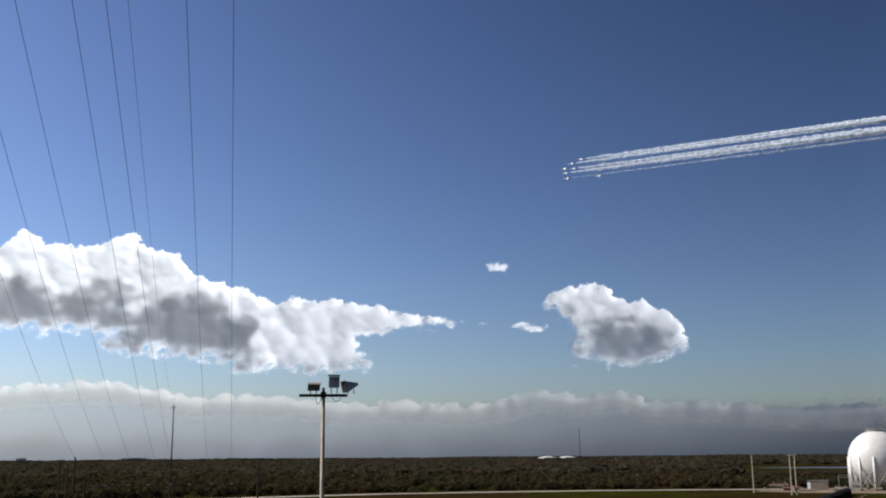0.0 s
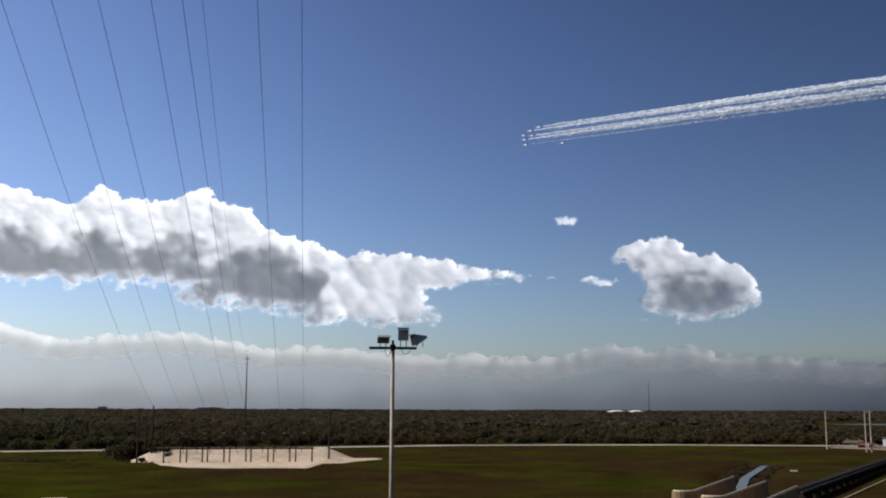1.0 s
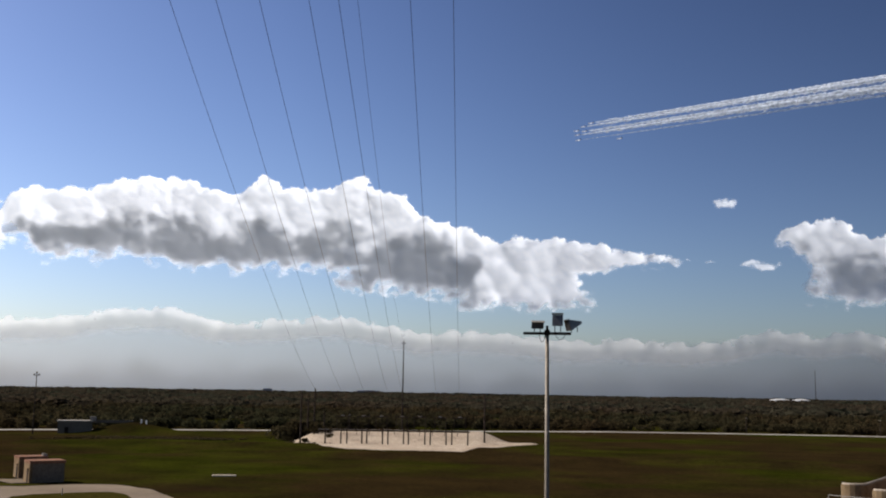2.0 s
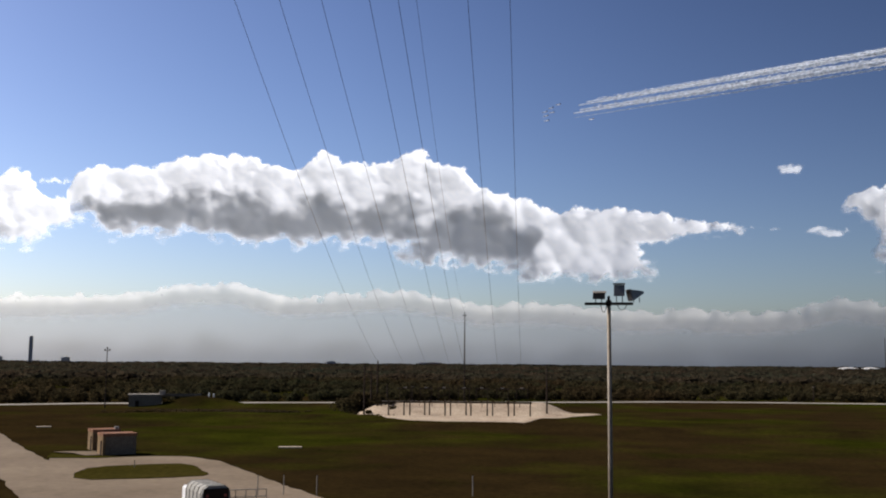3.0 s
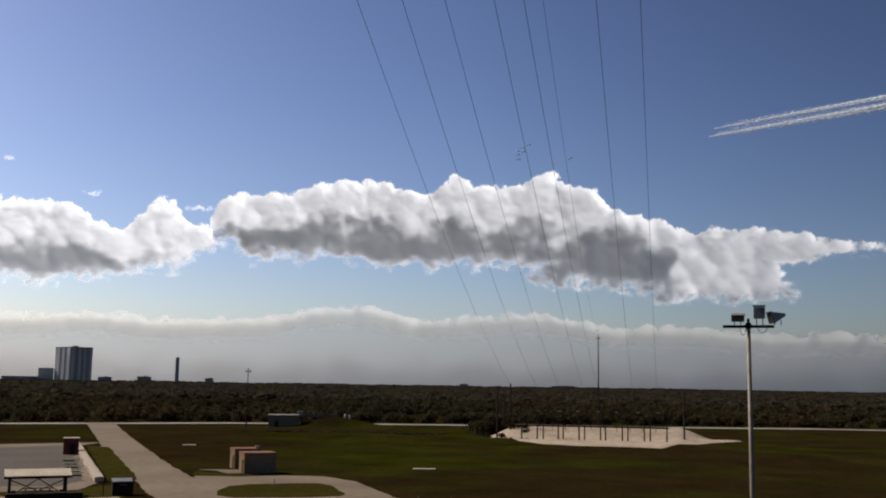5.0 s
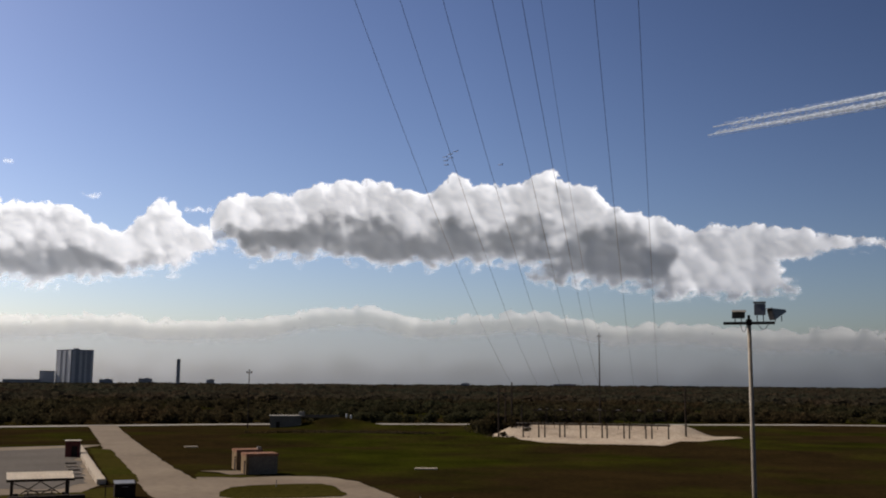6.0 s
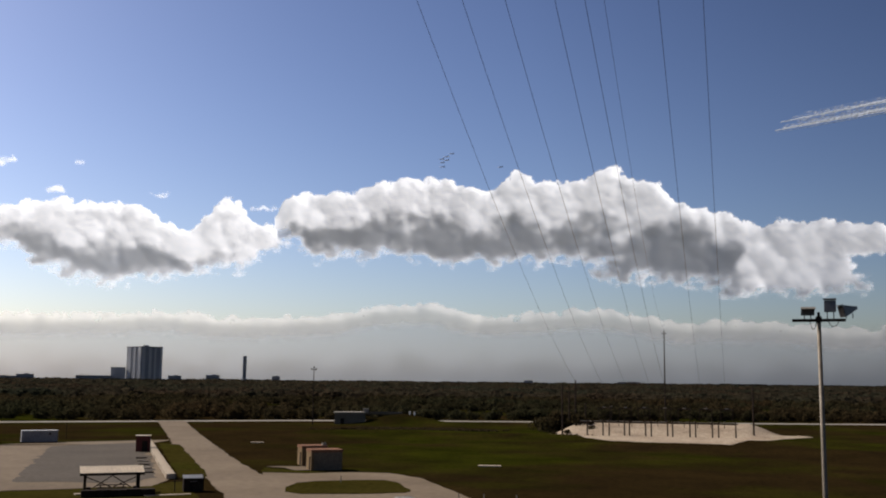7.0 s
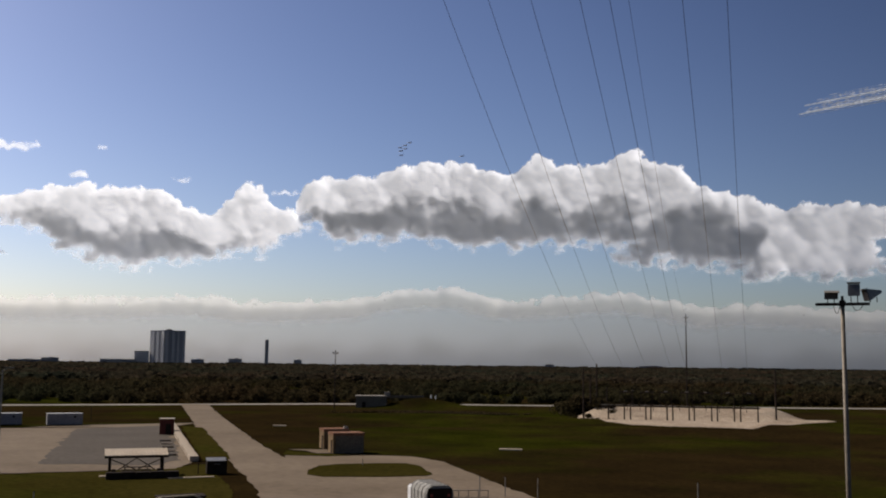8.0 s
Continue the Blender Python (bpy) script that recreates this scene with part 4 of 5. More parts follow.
for x in (-3.7, 3.7):
    part("post", box(B(), (0.3, 0.3, 3.0), (x, -1.5, 1.4)), DARK_STEEL, pav)
    part("post", box(B(), (0.3, 0.3, 3.4), (x, 1.4, 1.65)), DARK_STEEL, pav)
    part("barrel", rod(B(), (x + 0.5 * (-1 if x < 0 else 1) * -1, -1.9, 0), (x + 0.5 * (-1 if x < 0 else 1) * -1, -1.9, 0.95), 0.32, 0.32, 12), DARK_STEEL, pav)
for x0, z0, x1, z1 in ((-3.7, 2.4, -0.2, 0.9), (3.7, 2.4, 0.2, 0.9), (-2.6, 0.8, 0.0, 2.5), (2.6, 0.8, 0.0, 2.5)):
    part("brace", rod(B(), (x0, -1.5, z0), (x1, -1.5, z1), 0.07, 0.07, 6), DARK_STEEL, pav)
t = thing("picnic_table", pose(-112.0, 113.6, 0.04, 0, 0, 48), "dark wooden picnic table under the pavilion roof", "table")
part("tabletop", box(B(), (4.2, 1.1, 0.1), (0, 0, 0.95)), WOOD_POLE, t)
for s in (-1, 1):
    part("bench", box(B(), (4.2, 0.4, 0.09), (0, s * 0.95, 0.5)), WOOD_POLE, t)
    part("leg", box(B(), (0.15, 1.9, 0.15), (s * 1.6, 0, 0.45)), WOOD_POLE, t)
    part("leg", box(B(), (0.15, 0.15, 0.9), (s * 1.6, 0, 0.45)), WOOD_POLE, t)
# Low dark boxes along the pavilion's front.
t = thing("dark_low_blocks", pose(-106.5, 109.3, 0.02, 0, 0, 48), "row of low dark blocks before the pavilion", "crates")
for i in range(5):
    part("low_block", box(B(), (1.95, 1.3, 0.95 + 0.08 * (i % 2)), (-4.0 + i * 2.0, 0, 0.5), bevel=0.05), DARK_STEEL, t)
t = thing("ground_slab", pose(-112.6, 108.2, 0.03, 0, 0, 55), "small pale slab beside the pavilion", "slab")
part("slab", box(B(), (1.6, 1.2, 0.15), (0, 0, 0.07), bevel=0.03), TAN_CONCRETE, t)
t = thing("ground_slab", pose(-101.5, 113.8, 0.03, 0, 0, 55), "long pale slab on the grass by the dark blocks", "slab")
part("slab", box(B(), (6.5, 0.9, 0.12), (0, 0, 0.06), bevel=0.03), TAN_CONCRETE, t)


def block_hut(x, y, turn, w, d, h, label, door_side):
    t = thing("block_hut", pose(x, y, 0.05, 0, 0, turn), label, "hut", "small huts by the yard")
    part("wall", box(B(), (w, d, h), (0, d / 2, h / 2), bevel=0.04), BLOCK_GREY if door_side else TAN_WALL, t)
    part("roof", box(B(), (w + 0.3, d + 0.3, 0.5), (0, d / 2, h + 0.1), bevel=0.05), TAN_ROOF, t, "reddish roof edge")
    # The sunlit look of this side is put into a warmer tan plate.
    part("side_wall", box(B(), (0.12, d - 0.1, h - 0.1), (-w / 2 - 0.05, d / 2, h / 2)), TAN_WALL, t, "tan side with its sunlight put into the colour")
    part("door", box(B(), (0.06, 1.0, 2.1), (-w / 2 - 0.14, d * 0.3, 1.05)), DARK_STEEL, t)
    part("lamp", box(B(), (0.25, 0.3, 0.3), (-w / 2 - 0.2, d * 0.2, h - 1.1)), DARK_STEEL, t)
    part("corner", box(B(), (0.35, 0.12, h), (-w / 2 + 0.2, -0.05, h / 2)), TAN_WALL, t)
    return t


block_hut(-104.9, 159.8, 46.3, 5.7, 4.4, 3.4, "grey block hut with reddish roof and tan side", True)
t = block_hut(-112.4, 166.8, 46.3, 4.8, 4.2, 3.5, "tan hut with reddish roof and pale corner", False)
part("roof_pipe", rod(B(), (1.7, 1.0, 3.6), (1.7, 1.0, 4.4), 0.16, 0.12, 8), GALV, t)
part("roof_cap", box(B(), (0.8, 0.8, 0.6), (2.0, 0.8, 4.0), bevel=0.1), GALV, t)
sheet("pavement_apron", [(-119, 160.5), (-113, 164.5), (-107.5, 158.5), (-109.5, 156.5), (-114.5, 160)], 0.12, CONCRETE, "small concrete apron by the huts", "pavement")

# Half-buried bunker against its mound.
t = thing("bunker", pose(*at(32.0, 388), 0, 0, 32), "low grey concrete bunker half buried in a mound", "bunker")
part("wall", box(B(), (11.5, 9, 4.2), (-0.6, 4.5, 2.1), bevel=0.06), BLOCK_GREY, t)
part("roof", box(B(), (12.2, 9.6, 0.45), (-0.6, 4.5, 4.4), bevel=0.05), PALE_ROAD, t, "pale roof slab")
part("vent_block", box(B(), (2.2, 2.0, 1.6), (5.4, 3, 5.2), bevel=0.05), PALE_ROAD, t)
part("door", box(B(), (1.3, 0.1, 2.3), (-3.4, -0.04, 1.15)), DARK_STEEL, t)
part("wing_wall", box(B(), (14.0, 0.5, 1.0), (12.5, 5, 4.2), bevel=0.05), BLOCK_GREY, t)
for a, d in ((28.75, 392), (28.5, 392)):
    t = thing("bollard", Matrix.Translation(at(a, d, ground_height(*at(a, d).xy))), "short white painted bollard on the grass", "bollard", "bollards")
    part("shaft", rod(B(), (0, 0, -0.2), (0, 0, 1.1), 0.3, 0.3, 10), WHITE_PAINT, t)
    part("cap", rod(B(), (0, 0, 1.1), (0, 0, 1.25), 0.3, 0.15, 10), WHITE_PAINT, t)

# Camera pole by the bunker.
t = thing("camera_pole", Matrix.Translation(at(34.13, 384)) @ pose(0, 0, 0, 0, 0, 34), "dark pole with a small crossarm of cameras", "pole")
part("shaft", rod(B(), (0, 0, -0.3), (0, 0, 21.0), 0.24, 0.15, 10), WOOD_POLE, t)
part("crossarm", box(B(), (2.0, 0.2, 0.25), (0, 0, 20.3)), DARK_STEEL, t)
for x in (-0.85, 0.85):
    part("camera_box", box(B(), (0.5, 0.6, 0.5), (x, 0, 20.6), bevel=0.06), DARK_STEEL, t)
part("cap", box(B(), (0.5, 0.5, 0.7), (0, 0, 21.2), bevel=0.08), DARK_STEEL, t)

# Street lamp by the lot.
t = thing("street_lamp", Matrix.Translation(at(51.42, 166)) @ pose(0, 0, 0, 0, 0, 51), "pale concrete street lamp with a flat head", "lamp post")
part("shaft", rod(B(), (0, 0, -0.2), (0, 0, 15.0), 0.2, 0.13, 10), GALV, t)
part("arm", rod(B(), (0, 0, 14.9), (0.9, 0, 15.3), 0.06, 0.05, 6), GALV, t)
part("lamp_head", box(B(), (1.5, 0.5, 0.22), (0.9, 0, 15.35), tilt=(0, -8), bevel=0.05), GALV, t)

for a, d, h in ((47.0, 296, 4.2), (24.6, 131, 2.5), (22.8, 130, 2.5), (14.2, 130, 2.5), (26.0, 131, 2.4), (32.5, 168, 1.1), (49.6, 128, 1.5)):
    t = thing("marker_post", Matrix.Translation(at(a, d)), "thin upright marker post in the grass", "post", "marker posts")
    part("shaft", rod(B(), (0, 0, -0.2), (0, 0, h), 0.07, 0.07, 8), WOOD_POLE if d > 200 else GALV, t)
    part("cap", rod(B(), (0, 0, h), (0, 0, h + 0.08), 0.09, 0.05, 8), DARK_STEEL, t)
for a, d, w in ((37.1, 275, 3.5), (24.3, 203, 4.5), (-14.9, 300, 2.0)):
    p = at(a, d)
    t = thing("ground_slab", pose(p.x, p.y, max(0.0, ground_height(p.x, p.y)), 0, 0, a), "flat pale concrete slab in the grass", "slab", "slabs in the grass")
    part("slab", box(B(), (w, 1.8, 0.25), (0, 0, 0.1), bevel=0.04), TAN_CONCRETE, t)

# Covered truck with a railed trailer, seen from behind.
p = at(28.2, 110.5)
t = thing("utility_truck", pose(p.x, p.y, 0.06, 0, 0, 46) @ Matrix.Scale(1.13, 4), "white covered utility truck with dark rear panel", "truck")
bm = B()
prof = [(-1.35, 0.7), (-1.35, 2.5), (-1.15, 2.95), (-0.75, 3.2), (0.75, 3.2), (1.15, 2.95), (1.35, 2.5), (1.35, 0.7)]
r0 = [bm.verts.new((x, 0.0, z)) for x, z in prof]
r1 = [bm.verts.new((x, 5.2, z)) for x, z in prof]
for i in range(len(prof)):
    k = (i + 1) % len(prof)
    bm.faces.new((r0[i], r1[i], r1[k], r0[k]))
bm.faces.new(r0)
bm.faces.new(r1)
bmesh.ops.recalc_face_normals(bm, faces=bm.faces)
part("cover", bm, CANVAS, t, "white rounded cover")
part("rear_panel", box(B(), (2.4, 0.06, 2.2), (0, -0.04, 1.85), bevel=0.02), DARK_STEEL, t, "dark rear panel")
for x in (-0.85, 0.85):
    lamp = part("tail_lamp", rod(B(), (x, -0.1, 2.3), (x, -0.04, 2.3), 0.14, 0.14, 12), RED_PAINT, t)
for y in (0.3, 1.5, 2.7, 3.9, 5.0):
    bm = B()
    for (xa, za), (xb, zb) in zip(prof[:-1], prof[1:]):
        rod(bm, (xa * 1.01, y, za), (xb * 1.01, y, zb), 0.06, 0.06, 6)
    part("hoop", bm, CANVAS, t)
part("chassis", box(B(), (2.2, 7.2, 0.35), (0, 3.2, 0.6)), DARK_STEEL, t)
part("cab", box(B(), (2.3, 1.8, 1.9), (0, 6.3, 1.65), bevel=0.15), WHITE_PAINT, t)
for x in (-1.0, 1.0):
    for y in (0.9, 2.2, 6.0):
        part("wheel", rod(B(), (x - 0.15, y, 0.47), (x + 0.15, y, 0.47), 0.47, 0.47, 18), BLACK_PIPE, t)
p = at(26.7, 115)
t = thing("flat_trailer", pose(p.x, p.y, 0.06, 0, 0, 35), "low flat trailer with a steel side rail", "trailer")
part("deck", box(B(), (4.4, 2.2, 0.2), (0, 0, 0.85), bevel=0.03), GREY_STEEL, t)
for z in (2.0, 2.75):
    part("rail", rod(B(), (-2.2, -1.05, z), (2.2, -1.05, z), 0.05, 0.05, 6), GALV, t)
for i in range(5):
    part("post", rod(B(), (-2.2 + i * 1.1, -1.05, 0.9), (-2.2 + i * 1.1, -1.05, 2.75), 0.05, 0.05, 6), GALV, t)
for x in (-1.3, 1.3):
    for y in (-0.9, 0.9):
        part("wheel", rod(B(), (x, y - 0.12, 0.4), (x, y + 0.12, 0.4), 0.4, 0.4, 16), BLACK_PIPE, t)

# Low shelter roof at the foot of the pad.
p = at(42.9, 121)
t = thing("low_shelter", pose(p.x, p.y, 0, 0, 0, 52), "low dark shelter with a pale roof edge", "shelter")
part("wall", box(B(), (5.2, 2.2, 1.3), (1.4, 0, 0.65), bevel=0.05), DARK_STEEL, t)
bm = B()
for (x0, z0), (x1, z1) in zip(((-3.0, 0.9), (-1.0, 1.55), (2.6, 1.65), (5.0, 0.4)), ((-1.0, 1.55), (2.6, 1.65), (5.0, 0.4), (5.2, 0.3))):
    rod(bm, (x0, -1.8, z0), (x1, -1.8, z1), 0.1, 0.1, 6)
part("roof_edge", bm, ROOF_METAL, t, "pale metal edge")
part("roof", box(B(), (5.4, 2.4, 0.15), (1.4, 0, 1.4)), DARK_STEEL, t)


# ---- oxygen tank field, ditch walls and pipeline ----
def round_wall(az0, d0, az1, d1, h, label):
    """A tall thick concrete wall with a rounded nose towards the pad."""
    a, b = at(az0, d0), at(az1, d1)
    w = (b - a).normalized()
    side = Vector((-w.y, w.x, 0))
    line, head, p = [b, a], math.atan2(-w.y, -w.x), a.copy()
    for i in range(6):
        head -= radians(20)
        p = p + Vector((math.cos(head), math.sin(head), 0)) * 0.42
        line.append(p.copy())
    out = []
    for i, p in enumerate(line):
        v = (line[min(i + 1, len(line) - 1)] - line[max(i - 1, 0)]).normalized()
        out.append((p, Vector((-v.y, v.x, 0)) * 0.25))
    pts = [p + o for p, o in out] + [p - o for p, o in out[::-1]]
    bm = B()
    lo, hi = [bm.verts.new((p.x, p.y, -0.3)) for p in pts], [bm.verts.new((p.x, p.y, h)) for p in pts]
    for i in range(len(pts)):
        k = (i + 1) % len(pts)
        bm.faces.new((lo[i], lo[k], hi[k], hi[i]))
    bm.faces.new(hi)
    bmesh.ops.recalc_face_normals(bm, faces=bm.faces)
    t = thing("baffle_wall", Matrix(), label, "wall", "rounded baffle walls")
    part("wall", bm, TAN_WALL, t)
    bm = B()
    for p, q in zip(line[:-1], line[1:]):
        rod(bm, (p.x, p.y, h + 0.06), (q.x, q.y, h + 0.06), 0.11, 0.11, 6)
    # Sunlit white of the top edge put into the coping's lighter colour.
    part("coping", bm, TAN_CONCRETE, t, "coping edge with its sunlit white put into the colour")


round_wall(-9.75, 113, -11.85, 139, 8.0, "tall tan baffle wall with a rounded end")
round_wall(-11.3, 107, -13.45, 131, 8.0, "tall tan baffle wall with a rounded end")
round_wall(-13.3, 103, -15.0, 124, 8.0, "tall tan baffle wall with a rounded end")
p, q = at(-8.0, 104), at(-11.6, 101)
t = thing("guard_rail", Matrix(), "thin pale steel guard rail by the baffle walls", "railing")
for z in (6.6, 7.1, 7.6):
    part("rail", rod(B(), (p.x, p.y, z), (q.x, q.y, z), 0.04, 0.04, 6), GALV, t)
for i in range(6):
    s = p.lerp(q, i / 5)
    part("post", rod(B(), (s.x, s.y, 0.0), (s.x, s.y, 7.6), 0.045, 0.045, 6), GALV, t)

pipe = thing("pipeline", Matrix(), "black insulated pipeline on low steel trestles", "pipeline")
a, b = at(-14.9, 196), at(-21.2, 455)
for off, z, r in ((-0.9, 2.1, 0.5), (0.3, 2.2, 0.6), (1.3, 2.0, 0.35), (0.0, 1.1, 0.4)):
    side = Vector(((b - a).y, -(b - a).x, 0)).normalized() * off
    part("pipe", rod(B(), a + side + Vector((0, 0, z)), b + side + Vector((0, 0, z)), r, r, 12), BLACK_PIPE, pipe, "", True)
turn = math.degrees(math.atan2((b - a).y, (b - a).x))
for i in range(30):
    s = a.lerp(b, i / 29)
    part("trestle", box(B(), (0.3, 2.9, 1.7), (s.x, s.y, 0.85), turn=turn), DARK_STEEL, pipe)
    part("clamp", box(B(), (0.25, 2.7, 0.1), (s.x, s.y, 2.7), turn=turn), DARK_STEEL, pipe)
p, q = a + Vector((5, -3, 0)), b + Vector((6, -4, 0))
strip("pavement_pipe_kerb", [tuple(p.xy), tuple(q.xy)], 0.4, 0.2, CONCRETE, "thin pale concrete kerb under the pipeline", "kerb")

# White sphere on columns.
c = at(-22.75, 515)
R, cz = 12.6, 14.2
tank = thing("storage_sphere", Matrix.Translation(c), "huge white spherical storage tank on steel columns", "tank")
bm = B()
bmesh.ops.create_uvsphere(bm, u_segments=48, v_segments=32, radius=R, matrix=Matrix.Translation((0, 0, cz)))
part("shell", bm, TANK_WHITE, tank, "white painted steel shell", True)
for i in range(12):
    a0, a1 = 2 * math.pi * i / 12, 2 * math.pi * (i + 1) / 12
    x, y, x1, y1 = R * math.cos(a0), R * math.sin(a0), R * math.cos(a1), R * math.sin(a1)
    part("column", rod(B(), (x, y, 0), (x, y, cz + 0.8), 0.5, 0.5, 12), TANK_WHITE, tank, "", True)
    bm = B()
    rod(bm, (x, y, 1.0), (x1, y1, cz - 4), 0.1, 0.1, 6)
    rod(bm, (x1, y1, 1.0), (x, y, cz - 4), 0.1, 0.1, 6)
    part("brace", bm, TANK_WHITE, tank)
    part("footing", box(B(), (1.6, 1.6, 0.6), (x, y, 0.3)), CONCRETE, tank)
bm = B()
for i in range(20):
    a0, a1 = 2 * math.pi * i / 20, 2 * math.pi * (i + 1) / 20
    p, q = Vector((4 * math.cos(a0), 4 * math.sin(a0), cz + R + 0.9)), Vector((4 * math.cos(a1), 4 * math.sin(a1), cz + R + 0.9))
    rod(bm, p, q, 0.08, 0.08, 6)
    rod(bm, p, p - Vector((0, 0, 1.6)), 0.06, 0.06, 6)
part("top_rail", bm, GALV, tank)
part("top_platform", rod(B(), (0, 0, cz + R - 0.6), (0, 0, cz + R + 0.2), 3.6, 3.6, 24), GALV, tank)
bm = B()
for z in (6.0, 7.0):
    rod(bm, (-R - 9, -8, z), (R + 6, -R - 1, z), 0.09, 0.09, 6)
for i in range(8):
    s = Vector((-R - 9, -8, 0)).lerp(Vector((R + 6, -R - 1, 0)), i / 7)
    rod(bm, s, s + Vector((0, 0, 7)), 0.12, 0.12, 6)
part("pipe_rack", bm, GALV, tank)

t = thing("pump_house", pose(*at(-19.8, 508), 0, 0, -20), "small grey pump house with a white door", "building")
part("wall", box(B(), (9.0, 5, 4.3), (0, 2.5, 2.15), bevel=0.05), BLOCK_GREY, t)
part("roof", box(B(), (9.4, 5.4, 0.3), (0, 2.5, 4.4)), GREY_STEEL, t)
part("door", box(B(), (1.4, 0.12, 3.6), (-3.9, -0.05, 1.85)), WHITE_PAINT, t)
for a, d, w, h, mt, lab in ((-18.5, 500, 7, 2.6, RUST, "brown metal equipment skid"), (-20.9, 505, 6, 1.6, GALV, "pale pipe manifold"), (-21.6, 500, 3, 4.5, GALV, "grey pipe stand by the tank"), (-19.3, 495, 8, 1.0, CONCRETE, "low concrete plinth"), (-17.5, 505, 10, 0.7, TAN_CONCRETE, "low pale concrete plinth"), (-17.9, 540, 9, 2.2, TAN_WALL, "low tan equipment block")):
    t = thing("equipment_skid", pose(*at(a, d), 0, 0, a), lab + " in the tank field", "equipment", "tank field equipment")
    part("body", box(B(), (w, 2.4, h), (0, 0, h / 2), bevel=0.06), mt, t)
    part("pipe", rod(B(), (-w * 0.6, -1.4, h * 0.6), (w * 0.6, -1.4, h * 0.6), 0.16, 0.16, 8), GALV, t)
    for x in (-w * 0.3, w * 0.3):
        part("valve", rod(B(), (x, 0, h), (x, 0, h + 0.9), 0.14, 0.2, 8), GALV, t)
sheet("pavement_tank_pad", [tuple(at(a, d).xy) for a, d in ((-16.6, 492), (-19, 478), (-24, 470), (-27, 520), (-24, 552), (-18, 530))], 0.1, TAN_GROUND, "sandy gravel pad round the tank", "pavement")


def utility_pole(az, d, h, twin, label, wood=None):
    wood = wood or POLE_TAN
    t = thing("utility_pole", Matrix.Translation(at(az, d)) @ pose(0, 0, 0, 0, 0, az), label, "pole", "utility poles")
    for x in ((-0.95, 0.95) if twin else (0.0,)):
        part("shaft", rod(B(), (x, 0, -0.3), (x, 0, h), 0.32 if h > 9 else 0.2, 0.22 if h > 9 else 0.14, 10), wood, t)
    part("crossarm", box(B(), (3.6 if twin else 0.9, 0.25, 0.3), (0, -0.1, h - 0.4)), POLE_TAN, t)
    if twin:
        part("transformer", rod(B(), (0, -0.5, 2.0), (0, -0.5, 3.6), 0.5, 0.5, 12), GALV, t)


utility_pole(-16.6, 474, 16.3, False, "pale wooden utility pole in the field")
utility_pole(-18.62, 450, 16.4, True, "twin pale utility poles with a crossarm")
for a, d in ((-10.6, 512), (-4.0, 500), (17.6, 420)):
    utility_pole(a, d, 7.5, False, "thin short utility pole by the far road", WOOD_POLE)

lag = [tuple(at(a, d).xy) for a, d in ((-16.6, 1330), (-19, 1270), (-24, 1240), (-30, 1250), (-30, 1420), (-22, 1400), (-18, 1370))]
sheet("water_lagoon", lag, 0.35, WATER, "far calm lagoon among the woods", "water", 0.3, 6.0)


# ---- jets and their smoke ----
JET_LINE = [  # seconds, x, y, z of the formation's middle
    (0.0, 272, 2090, 616), (0.5, 154, 2144, 616), (2.0, -190, 2285, 616), (3.5, -521, 2385, 616),
    (4.5, -735, 2420, 616), (6.0, -1040, 2436, 616), (8.0, -1411, 2400, 616)]
JETS = [  # offset along the picture to the right and up, in metres, at the start and at the end
    (27, 21.5, 13, 16), (7, 13, 0, 8), (-8.5, 2, -13, 1.5), (11, 1.5, 0, -1.5), (-6, -7.5, -11.5, -8), (-3.5, -19.5, -10.5, -20), (64, -17, 160, -19)]
SMOKE_OFF = 2.73


